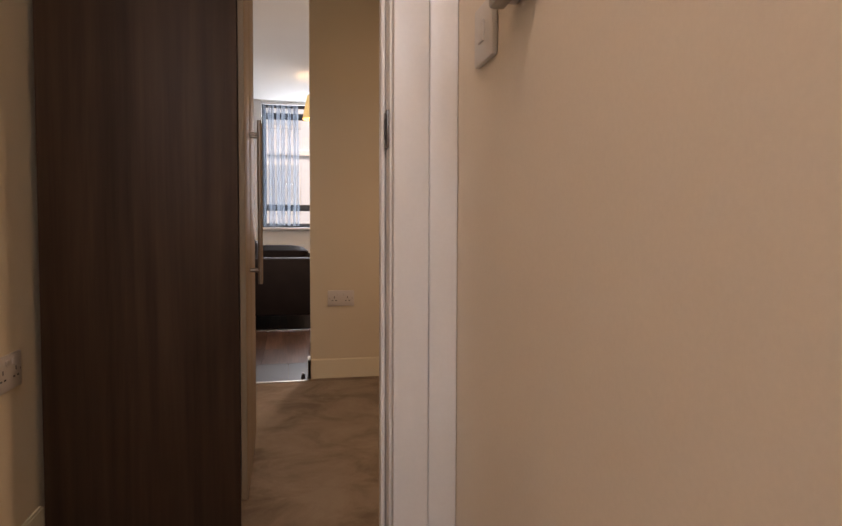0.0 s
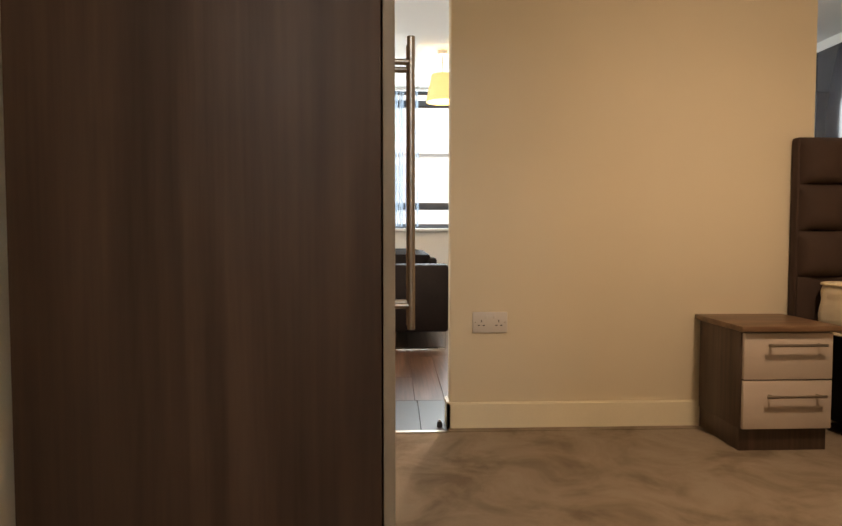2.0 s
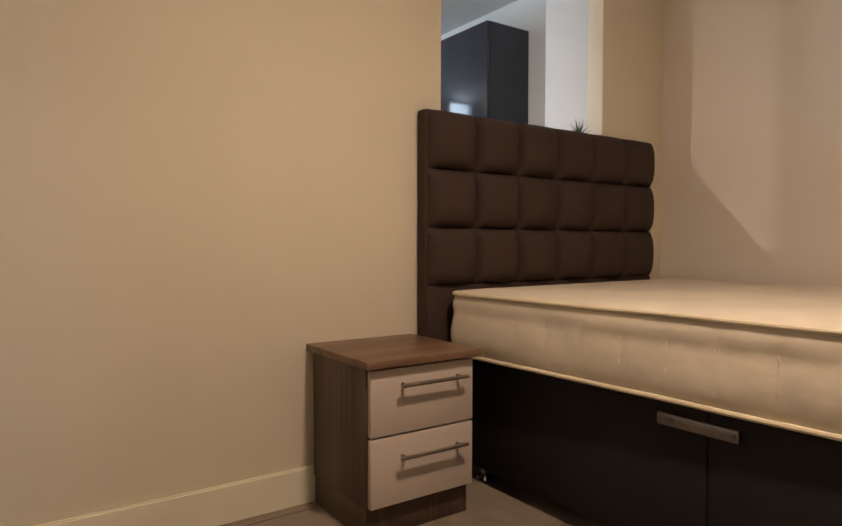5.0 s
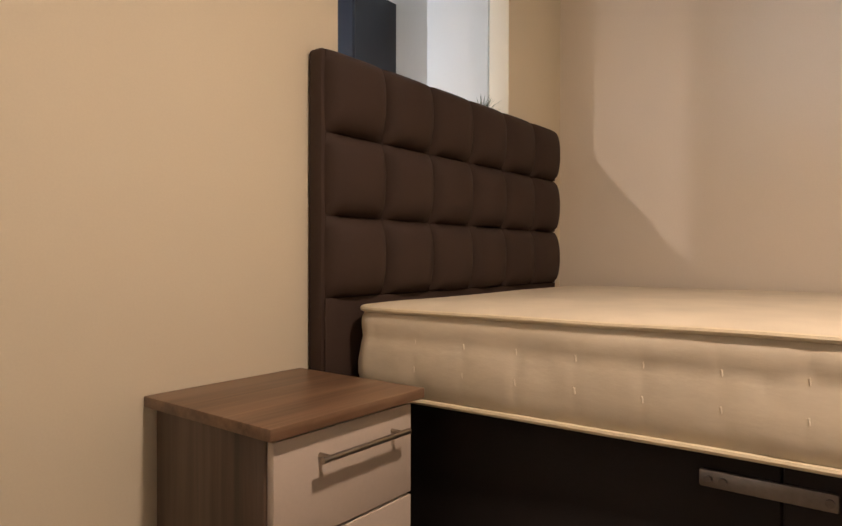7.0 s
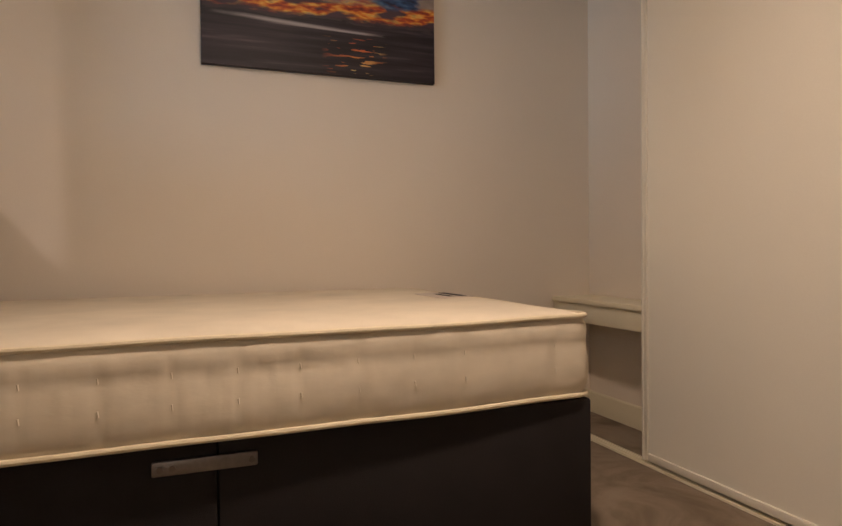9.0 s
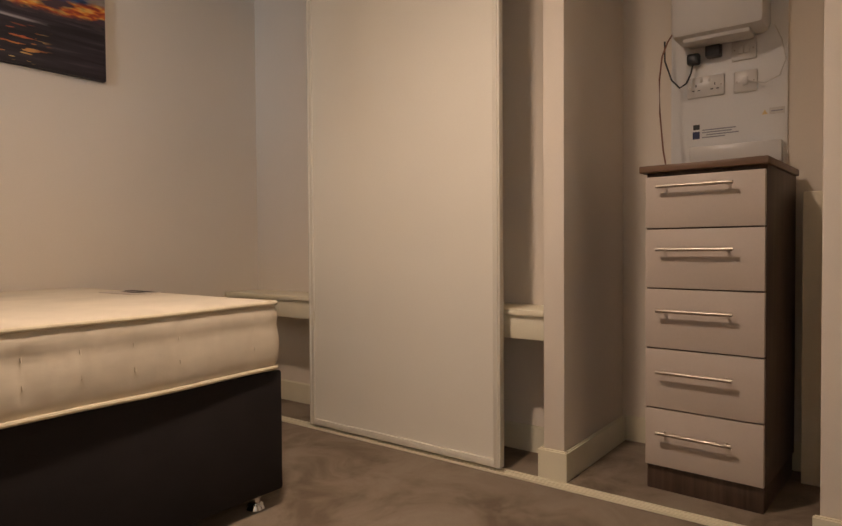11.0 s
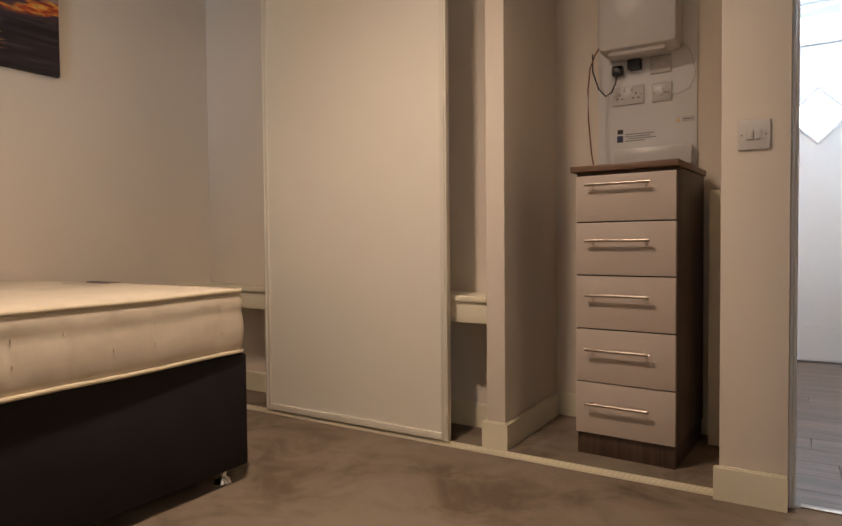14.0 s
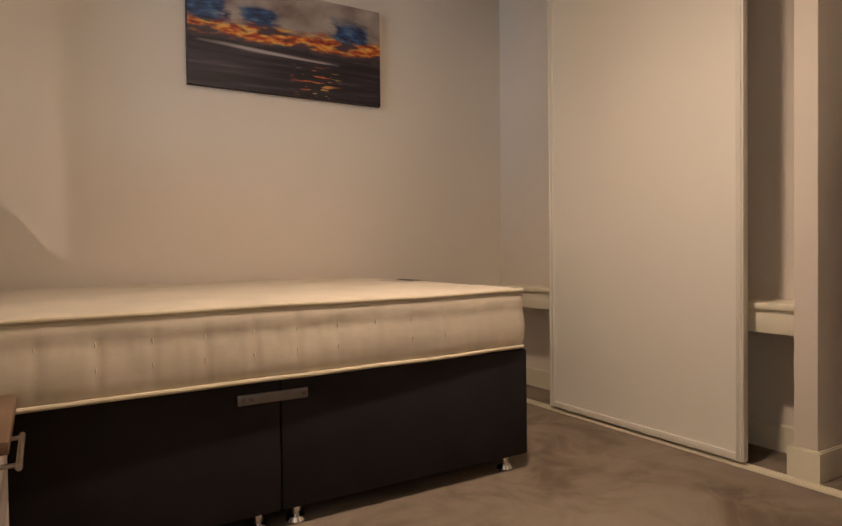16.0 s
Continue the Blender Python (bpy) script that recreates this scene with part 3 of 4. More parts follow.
def front_door():
    d = thing("door_2", (0.077, -0.15, 0), "white front door with a diamond-shaped frosted pane and a lever handle", "door")
    d["kind"] = "structure"
    d.scale = (1, 1, 1.022)
    y0, y1, x0, x1, zt = -5.45, -5.405, -0.705, 0.095, 2.135
    cx, cz, r = -0.235, 1.668, 0.182
    bm = bmesh.new()
    for yy in (y0, y1):
        out = [bm.verts.new(p) for p in ((x0, yy, 0.01), (x1, yy, 0.01), (x1, yy, zt), (x0, yy, zt))]
        inn = [bm.verts.new(p) for p in ((cx, yy, cz - r), (cx + r, yy, cz), (cx, yy, cz + r), (cx - r, yy, cz))]
        for i in range(4):
            j = (i + 1) % 4
            bm.faces.new((out[i], out[j], inn[i]))
            bm.faces.new((out[j], inn[j], inn[i]))
    bm.verts.ensure_lookup_table()
    v = list(bm.verts)
    for o in (0, 4):
        for i in range(4):
            j = (i + 1) % 4
            bm.faces.new((v[o + i], v[o + j], v[8 + o + j], v[8 + o + i]))
    part("door_leaf", bm, FDOOR, d)
    bead = bmesh.new()
    ring = [(cx, y1 + 0.004, cz - r - 0.006), (cx + r + 0.006, y1 + 0.004, cz), (cx, y1 + 0.004, cz + r + 0.006), (cx - r - 0.006, y1 + 0.004, cz)]
    for i in range(4):
        tube(bead, ring[i], ring[(i + 1) % 4], 0.012, 8)
    part("glazing_bead", bead, FDOOR, d, "white raised bead round the diamond pane")
    pane = bmesh.new()
    vs = [pane.verts.new((cx + a * r, yy, cz + b * r)) for yy in (-5.43, -5.424) for a, b in ((0, -1), (1, 0), (0, 1), (-1, 0))]
    pane.faces.new(vs[:4])
    pane.faces.new(vs[4:])
    for i in range(4):
        pane.faces.new((vs[i], vs[(i + 1) % 4], vs[4 + (i + 1) % 4], vs[4 + i]))
    p = part("diamond_pane", pane, FROSTGLASS, d, "frosted diamond glass pane")
    p.visible_shadow = False
    for nm, dims in (("frame_side", (-0.74, -0.708, -5.49, -5.39, 0, 2.415)), ("frame_side", (0.098, 0.1295, -5.49, -5.39, 0, 2.415)),
                     ("frame_head", (-0.708, 0.098, -5.49, -5.39, 2.385, 2.415)), ("transom_bar", (-0.708, 0.098, -5.49, -5.39, 2.14, 2.185)),
                     ("threshold_bar", (-0.708, 0.098, -5.49, -5.38, 0.0, 0.008))):
        boxpart(nm, FDOOR if nm != "threshold_bar" else DARKSTEEL, d, dims, 0.003)
    g = boxpart("transom_pane", GLASS, d, (-0.708, 0.098, -5.445, -5.439, 2.185, 2.385), 0.0, "clear transom glass")
    g.visible_shadow = False
    for x in (-0.61, 0.02):
        tube(bm := bmesh.new(), (x, y1 - 0.0005, 0.19), (x, y1 - 0.0005, 0.235), 0.004, 8)
        part("groove", bm, FDOOR, d)
    boxpart("rail_groove", FDOOR, d, (-0.58, 0.0, y1 - 0.001, y1 + 0.003, 0.238, 0.244), 0.001)
    h = boxpart("handle_plate", DARKSTEEL, d, (-0.660, -0.625, y1, y1 + 0.012, 0.875, 1.085), 0.005, "satin steel handle plate")
    lever = bmesh.new()
    tube(lever, (-0.643, y1 + 0.008, 1.032), (-0.643, y1 + 0.055, 1.032), 0.010)
    tube(lever, (-0.643, y1 + 0.05, 1.032), (-0.515, y1 + 0.05, 1.035), 0.009, 12, 0.006)
    part("lever", lever, DARKSTEEL, h)
    keyhole = tube(bmesh.new(), (-0.643, y1 + 0.011, 0.93), (-0.643, y1 + 0.016, 0.93), 0.009)
    part("lock_cylinder", keyhole, STEEL, h)
    peep = tube(bmesh.new(), (-0.615, y1, 1.575), (-0.615, y1 + 0.006, 1.575), 0.010)
    part("peephole", peep, STEEL, d)
    return d


front_door()


def window():
    w = thing("window_1", (0, 0, 0), "tall dark-framed window with a white sill", "window")
    w["kind"] = "structure"
    y0, y1 = WY + 0.12, WY + 0.18
    t = 0.05
    for nm, dims in (("frame_side", (WX0, WX0 + t, y0, y1, WZ0, WZ1)), ("frame_side", (WX1 - t, WX1, y0, y1, WZ0, WZ1)),
                     ("frame_bottom", (WX0 + t, WX1 - t, y0, y1, WZ0, WZ0 + t)), ("frame_top", (WX0 + t, WX1 - t, y0, y1, WZ1 - t, WZ1)),
                     ("transom", (WX0 + t, WX1 - t, y0, y1, 2.275, 2.345)), ("transom", (WX0 + t, WX1 - t, y0, y1, 1.175, 1.25)),
                     ("mullion", (0.265, 0.325, y0 + 0.002, y1 - 0.002, WZ0 + t, 2.275))):
        boxpart(nm, FRAMEDARK, w, dims, 0.004)
    for z0, z1 in ((WZ0 + t, 1.175), (1.25, 2.275), (2.345, WZ1 - t)):
        for a, b in ((WX0 + t, 0.265), (0.325, WX1 - t)):
            p = boxpart("pane", GLASS, w, (a, b, y0 + 0.027, y0 + 0.033, z0, z1), 0.0)
            p.visible_shadow = False
    boxpart("window_sill", TRIM, w, (WX0 - 0.06, WX1 + 0.06, WY - 0.05, WY + 0.12, WZ0 - 0.03, WZ0 + 0.001), 0.006, "white painted window sill")
    return w


window()


def voile():
    """Sheer strips gathered at one side of the window, each a wavy sheet."""
    c = thing("window_blind", (0, WY + 0.05, WZ0), "sheer grey vertical blind strips drawn to one side of the window", "blind")
    rng = random.Random(4)
    boxpart("head_rail", TRIM, c, (WX0 + 0.01, WX1 - 0.02, -0.015, 0.025, WZ1 - WZ0 - 0.03, WZ1 - WZ0 - 0.002), 0.003, "white blind head rail")
    xs = [-0.53, -0.47, -0.425, -0.37, -0.32, -0.25, -0.185, -0.14]
    for i, x in enumerate(xs):
        bm = bmesh.new()
        wdt, ang = rng.uniform(0.034, 0.060), rng.uniform(0.3, 0.9)
        dx, dy = wdt * math.cos(ang), wdt * math.sin(ang)
        rows = []
        for k in range(13):
            f = k / 12
            z = 0.02 + f * (WZ1 - WZ0 - 0.055)
            sway = 0.006 * math.sin(3 * f + i)
            rows.append([bm.verts.new((x + sway + s * dx, -0.01 + s * dy + 0.006 * math.sin(6 * s), z)) for s in (0, 0.33, 0.67, 1)])
        for a, b in zip(rows, rows[1:]):
            for s in range(3):
                bm.faces.new((a[s], a[s + 1], b[s + 1], b[s]))
        part("blind_strip", bm, VOILE, c)
    return c


voile()

# ---- outside ----
slab("backdrop", (-9.0, 9.0, -14.2, -14.0, -2.0, 11.0), BACKDROP, "bright overcast sky beyond the front door", "sky")
slab("ground", (-400, 400, -400, 400, -3.2, -3.0), PAVE, "grey paved street level", "ground")


def far_building():
    b = thing("building", (0, 15.0, -3.0), "pale rendered building with banded storeys over a red brick base", "building")
    boxpart("wall", RENDERED, b, (-18, 18, 0, 6, 3.6, 13), 0.02)
    boxpart("brick_base", BRICK, b, (-18, 18, -0.05, 6, 0.0, 3.6), 0.02, "red brick ground storey")
    boxpart("roof", RENDERED, b, (-18.2, 18.2, -0.2, 6.2, 13.0, 13.3), 0.02)
    for z in (3.7, 6.2, 8.7, 11.2):
        boxpart("string_course", RENDERED, b, (-18, 18, -0.12, 0.0, z, z + 0.16), 0.02)
    for k in range(12):
        x = -13.2 + 2.4 * k
        for z in (4.5, 7.0, 9.5):
            win = boxpart("window", TRIM, b, (x, x + 1.3, -0.04, 0.02, z, z + 1.5), 0.01)
            boxpart("pane", FARGLASS, win, (x + 0.08, x + 1.22, -0.05, -0.03, z + 0.08, z + 1.42), 0.0)
        bm = bmesh.new()
        n = 12
        ring = [bm.verts.new((x + 0.65 + 0.8 * math.cos(math.pi * i / n), -0.09, 1.9 + 0.8 * math.sin(math.pi * i / n))) for i in range(n + 1)]
        ring2 = [bm.verts.new((v.co.x, -0.02, v.co.z)) for v in ring]
        bm.faces.new(ring)
        for i in range(n):
            bm.faces.new((ring[i], ring[i + 1], ring2[i + 1], ring2[i]))
        part("arch", bm, RENDERED, b, "pale arched window head")
    return b


far_building()

# ---- bedroom things ----


def rod_handle(parent, a, b, off, r=0.006, inset=0.022, name="handle", material=None):
    """A bar handle with two posts. off: the way from the bar to the face."""
    bm = bmesh.new()
    a, b, off = Vector(a), Vector(b), Vector(off)
    d = (b - a).normalized()
    tube(bm, a, b, r, 14)
    for p in (a + d * inset, b - d * inset):
        tube(bm, p, p + off, r * 0.8, 12)
    return part(name, bm, material or STEEL, parent, "brushed steel bar handle")


def bedside():
    t = thing("bedside_cabinet", (1.268, -0.208, 0), "dark oak bedside cabinet with two cashmere drawers, beside the bed", "bedside cabinet")
    boxpart("plinth", OAK_Z, t, (-0.192, 0.182, -0.150, 0.186, 0, 0.095), 0.002)
    boxpart("body", OAK_Z, t, (-0.196, 0.186, -0.158, 0.188, 0.0955, 0.5065), 0.0015)
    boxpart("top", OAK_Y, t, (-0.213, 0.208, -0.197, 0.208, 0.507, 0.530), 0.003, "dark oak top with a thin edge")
    for z0, z1, zh in ((0.306, 0.498, 0.452), (0.099, 0.300, 0.240)):
        d = boxpart("drawer_front", CASHMERE, t, (-0.190, 0.184, -0.177, -0.159, z0, z1), 0.002, "matt cashmere drawer front")
        rod_handle(d, (-0.105, -0.207, zh), (0.142, -0.207, zh), (0, 0.03, 0))
    return t


bedside()


def tallboy():
    t = thing("chest_of_drawers", (0.490, -3.135, 0), "narrow dark oak chest of five cashmere drawers in the niche", "chest of drawers", rz=-3.5)
    boxpart("plinth", OAK_Z, t, (-0.188, 0.187, -0.23, 0.230, 0, 0.084), 0.002)
    boxpart("body", OAK_Z, t, (-0.192, 0.191, -0.24, 0.225, 0.0845, 1.122), 0.0015)
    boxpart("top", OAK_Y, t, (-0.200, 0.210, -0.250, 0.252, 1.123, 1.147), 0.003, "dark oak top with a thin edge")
    zs = [0.090, 0.296, 0.508, 0.719, 0.928, 1.112]
    hs = [0.212, 0.426, 0.640, 0.853, 1.070]
    for i in range(5):
        d = boxpart("drawer_front", CASHMERE, t, (-0.190, 0.189, 0.2255, 0.244, zs[i], zs[i + 1] - 0.005), 0.002, "matt cashmere drawer front")
        rod_handle(d, (-0.103, 0.274, hs[i]), (0.143, 0.274, hs[i]), (0, -0.03, 0))
    return t


tallboy()


def tall_wardrobe():
    t = thing("wardrobe", (-0.6265, -1.61, 0), "tall dark oak wardrobe with two cream doors and long bar handles", "wardrobe", rz=0.8)
    boxpart("plinth", OAK_WARD, t, (-0.28, 0.23, -0.320, 0.320, 0, 0.08), 0.002)
    boxpart("side_panel", OAK_WARD, t, (-0.290, 0.246, -0.340, -0.322, 0.0, 1.99), 0.0015, "dark oak side panel")
    boxpart("side_panel", OAK_WARD, t, (-0.290, 0.246, 0.322, 0.340, 0.0, 1.99), 0.0015)
    boxpart("top_panel", OAK_WARD, t, (-0.290, 0.246, -0.3215, 0.3215, 1.97, 1.99), 0.0015)
    boxpart("back_panel", OAK_WARD, t, (-0.290, -0.282, -0.3215, 0.3215, 0.0805, 1.969), 0.0)
    for a, b, hy in ((-0.338, -0.052, -0.078), (-0.048, 0.338, -0.022)):
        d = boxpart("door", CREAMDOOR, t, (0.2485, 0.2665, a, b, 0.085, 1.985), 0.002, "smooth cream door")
        bm = bmesh.new()
        tube(bm, (0.300, hy, 0.722), (0.300, hy, 1.275), 0.0075, 16)
        for z in (0.768, 1.228):
            tube(bm, (0.300, hy, z), (0.2667, hy, z), 0.006, 12)
        part("handle", bm, STEEL, d, "long brushed steel bar handle")
    return t


tall_wardrobe()


def divan():
    t = thing("divan_bed", (2.31, -1.066, 0), "charcoal fabric divan base with chrome feet and a side handle", "bed base")
    x0, x1 = -0.679, 0.675
    for a, b in ((-0.974, -0.0006), (0.0006, 0.965)):
        boxpart("base_half", CHARCOAL, t, (x0, x1, a, b, 0.055, 0.458), 0.009, "charcoal fabric divan half")
    hb = boxpart("side_handle", DULLSTEEL, t, (x0 - 0.012, x0 - 0.002, -0.084, 0.133, 0.394, 0.426), 0.004, "flat polished metal linking bar")
    for y in (-0.071, 0.092, 0.117):
        part("screw", tube(bmesh.new(), (x0 - 0.012, y, 0.410), (x0 - 0.017, y, 0.410), 0.007), DARKSTEEL, hb)
    for x in (x0 + 0.055, x1 - 0.055):
        for y in (-0.90, -0.06, 0.06, 0.89):
            bm = tube(bmesh.new(), (x, y, 0.0), (x, y, 0.012), 0.032, 18, 0.026)
            tube(bm, (x, y, 0.012), (x, y, 0.055), 0.016, 16, 0.022)
            part("foot", bm, CHROME, t, "small chrome foot")
    return t


divan()


def rounded_loop(x0, x1, y0, y1, r, seg=6, per=12):
    pts = []
    for cx, cy, a0 in ((x1 - r, y1 - r, 0), (x0 + r, y1 - r, 90), (x0 + r, y0 + r, 180), (x1 - r, y0 + r, 270)):
        for i in range(seg + 1):
            a = radians(a0 + 90 * i / seg)
            pts.append((cx + r * math.cos(a), cy + r * math.sin(a)))
    out = []
    for i, p in enumerate(pts):
        q = pts[(i + 1) % len(pts)]
        n = max(1, int(math.hypot(q[0] - p[0], q[1] - p[1]) / (2.0 / per / 2)))
        out += [(p[0] + (q[0] - p[0]) * k / n, p[1] + (q[1] - p[1]) * k / n) for k in range(n)]
    return out


def mattress():
    t = thing("mattress", (2.295, -1.062, 0.461), "cream quilted mattress with piped edges and side stitching", "mattress", rz=1.7)
    x0, x1, y0, y1, h = -0.694, 0.655, -0.958, 0.980, 0.230
    bm = bmesh.new()
    rings = []
    prof = [(0.0, 0.010), (0.012, 0.0), (0.03, -0.007), (0.055, -0.011), (0.085, -0.012), (0.115, -0.0105), (0.135, -0.008), (0.150, -0.006), (0.162, -0.007), (0.180, -0.009), (0.200, -0.006), (0.216, 0.0), (h - 0.004, 0.010), (h + 0.004, 0.04), (h + 0.010, 0.10)]
    for z, ins in prof:
        loop = rounded_loop(x0 + ins, x1 - ins, y0 + ins, y1 - ins, max(0.02, 0.06 - 0.3 * max(0, ins)), 6, 110)
        ring = []
        for (x, y) in loop:
            k = noise.noise(Vector((x * 5, y * 5, z * 14)))
            side = 1 if 0.02 < z < 0.2 else 0.3
            seam = math.exp(-(((y - y0 - 0.12 + 0.0675) % 0.135 - 0.0675) / 0.014) ** 2)
            pull = side * (0.003 * k - 0.0032 * seam + 0.0030 * noise.noise(Vector((x * 22, y * 22, z * 9))) + 0.0018 * noise.noise(Vector((x * 60, y * 60, z * 40))))
            cxm = 0.5 * (x0 + x1)
            d = Vector((x - cxm, y, 0)).normalized()
            ring.append(bm.verts.new((x + d.x * pull, y + d.y * pull, z)))
        rings.append(ring)
    for A, B in zip(rings, rings[1:]):
        if len(A) == len(B):
            for i in range(len(A)):
                j = (i + 1) % len(A)
                bm.faces.new((A[i], A[j], B[j], B[i]))
        else:
            ea = [bm.edges.get((A[i], A[(i + 1) % len(A)])) or bm.edges.new((A[i], A[(i + 1) % len(A)])) for i in range(len(A))]
            eb = [bm.edges.new((B[i], B[(i + 1) % len(B)])) for i in range(len(B))]
            bmesh.ops.bridge_loops(bm, edges=ea + eb)
    bm.faces.new(rings[-1])
    bm.faces.new(rings[0][::-1])
    part("mattress_body", bm, TICKING, t)
    for z, ins in ((0.008, 0.0), (h - 0.008, 0.0)):
        loop = rounded_loop(x0 + ins - 0.004, x1 - ins + 0.004, y0 + ins - 0.004, y1 - ins + 0.004, 0.06)
        pts = [(x, y, z + 0.004 * noise.noise(Vector((x * 3, y * 3, z)))) for x, y in loop]
        part("piping", sweep(bmesh.new(), pts, 0.007, 8, True), PIPING, t, "sewn cream edge piping")
    rng = random.Random(2)
    for i in range(13):
        y = y0 + 0.12 + i * 0.135 + rng.uniform(-0.003, 0.003)
        for x, z in ((x0 - 0.0095, 0.085), (x0 - 0.0035, 0.150)):
            part("stitch", tube(bmesh.new(), (x, y, z - 0.006), (x, y + 0.001, z + 0.006), 0.0022, 6), TICKLIGHT, t)
    lab = boxpart("label", CASHMERE, t, (-0.115, 0.115, -0.90, -0.76, h + 0.010, h + 0.0125), 0.001, "grey woven maker's label")
    boxpart("label_print", CHARCOAL, lab, (-0.095, 0.095, -0.88, -0.85, h + 0.0126, h + 0.0135), 0.0)
    boxpart("label_print", CHARCOAL, lab, (-0.095, 0.04, -0.83, -0.81, h + 0.0126, h + 0.0135), 0.0)
    return t


mattress()


def headboard():
    t = thing("headboard", (2.167, -0.033, 0), "brown fabric headboard tufted in eighteen square panels", "headboard")
    boxpart("backing", HEADFAB, t, (-0.67, 0.670, -0.022, 0.030, 0.05, 1.354), 0.012)
    n = 12
    w, hh = 0.2225, 0.2145

    def pillow(w, hh):
        bm = bmesh.new()
        g = []
        for i in range(n + 1):
            row = []
            for j in range(n + 1):
                u, v = 2 * i / n - 1, 2 * j / n - 1
                k = (1 - abs(u) ** 2.6) * (1 - abs(v) ** 2.6)
                d = -0.002 - 0.050 * k ** 0.5
                row.append(bm.verts.new((u * w / 2 * (1 - 0.03 * v ** 4), d, v * hh / 2 * (1 - 0.03 * u ** 4))))
            g.append(row)
        for i in range(n):
            for j in range(n):
                bm.faces.new((g[i][j], g[i + 1][j], g[i + 1][j + 1], g[i][j + 1]))
        back = [g[0][j] for j in range(n + 1)] + [g[i][n] for i in range(1, n + 1)] + [g[n][j] for j in range(n - 1, -1, -1)] + [g[i][0] for i in range(n - 1, 0, -1)]
        low = [bm.verts.new((v.co.x, 0.004, v.co.z)) for v in back]
        for i in range(len(back)):
            j = (i + 1) % len(back)
            bm.faces.new((back[i], back[j], low[j], low[i]))
        return bm
    me = None
    for r in range(3):
        for c in range(6):
            x, z = -0.655 + w * (c + 0.5) - 0.004, 1.352 - hh * (r + 0.5)
            if me is None:
                ob = part("tufted_panel", pillow(w, hh), HEADFAB, t)
                me = ob.data
            else:
                ob = new("tufted_panel", me)
                ob.parent = t
            ob.location = (x, -0.022, z)
    boxpart("lower_panel", HEADFAB, t, (-0.662, 0.668, -0.030, -0.022, 0.40, 0.709), 0.004)
    return t


headboard()


def canvas(name, x, y0, y1, z0, z1, face, label, face_material, face_label):
    """A stretched canvas on a wall; face +1 or -1 along x."""
    t = thing(name, (x, 0.5 * (y0 + y1), z0), label, "painting")
    hw, h = 0.5 * abs(y1 - y0), z1 - z0
    a, b = sorted((0.0, face * 0.028))
    boxpart("stretcher", CANVASEDGE, t, (a, b, -hw, hw, 0, h), 0.003)
    a, b = sorted((face * 0.0285, face * 0.030))
    boxpart("canvas", face_material, t, (a, b, -hw + 0.002, hw - 0.002, 0.002, h - 0.002), 0.0, face_label)
    return t


canvas("wall_painting", 3.01, -2.136, -1.082, 1.663, 2.20, -1, "wide abstract canvas of fire-orange shoreline over dark water", CANVAS, "orange lights, blue masses and dark water")
canvas("living_room_painting", -1.08, 2.70, 3.56, 1.315, 2.26, 1, "tall abstract canvas in grey and orange on the living room wall", CANVAS_TALL, "blue-grey fading into orange and rust")


def sliding_door():
    t = thing("sliding_wardrobe_door", (1.7075, -2.733, 0.018), "cream frosted sliding wardrobe door in a cream metal frame", "sliding door")
    w, h, f = 0.5275, 2.40, 0.032
    boxpart("stile", CREAMFRAME, t, (-w, -w + f, -0.016, 0.016, 0, h), 0.004, "cream metal stile")
    boxpart("stile", CREAMFRAME, t, (w - f, w, -0.016, 0.016, 0, h), 0.004)
    boxpart("rail", CREAMFRAME, t, (-w + f, w - f, -0.015, 0.015, 0, 0.030), 0.003, "cream metal rail")
    boxpart("rail", CREAMFRAME, t, (-w + f, w - f, -0.015, 0.015, h - 0.04, h), 0.003)
    boxpart("panel", FROST, t, (-w + f, w - f, -0.005, 0.006, 0.030, h - 0.04), 0.0, "cream back-painted glass panel")
    for x in (-w + 0.012, w - 0.012):
        part("grip_lip", tube(bmesh.new(), (x, 0.016, 0.0), (x, 0.016, h), 0.005, 8), CREAMFRAME, t)
    return t


sliding_door()
tr = thing("door_track", (0, -2.733, 0), "white floor track of the sliding wardrobe doors", "track")
for k, dims in enumerate(((0.168, 2.99, -0.026, 0.026, 0.0, 0.004), (0.168, 2.99, -0.024, -0.020, 0.004, 0.009), (0.168, 2.99, 0.020, 0.024, 0.004, 0.009), (0.168, 2.99, -0.002, 0.002, 0.004, 0.008))):
    boxpart("track_base" if k == 0 else "track_rib", SKIRT, tr, dims, 0.0015)
tt = thing("door_top_track", (0, -2.733, 2.424), "white top track of the sliding wardrobe doors", "track")
boxpart("track_channel", TRIM, tt, (0.152, 3.01, -0.045, 0.045, 0.0, 0.045), 0.002)

sh = thing("recess_shelf", (2.0225, -2.806, 0.510), "cream boxed shelf along the wardrobe recess", "shelf")
boxpart("shelf_top", SKIRT, sh, (-0.986, 0.986, -0.223, 0.012, 0.090, 0.114), 0.005)
boxpart("fascia", SKIRT, sh, (-0.986, 0.986, -0.018, 0.0, 0.0, 0.0895), 0.002)


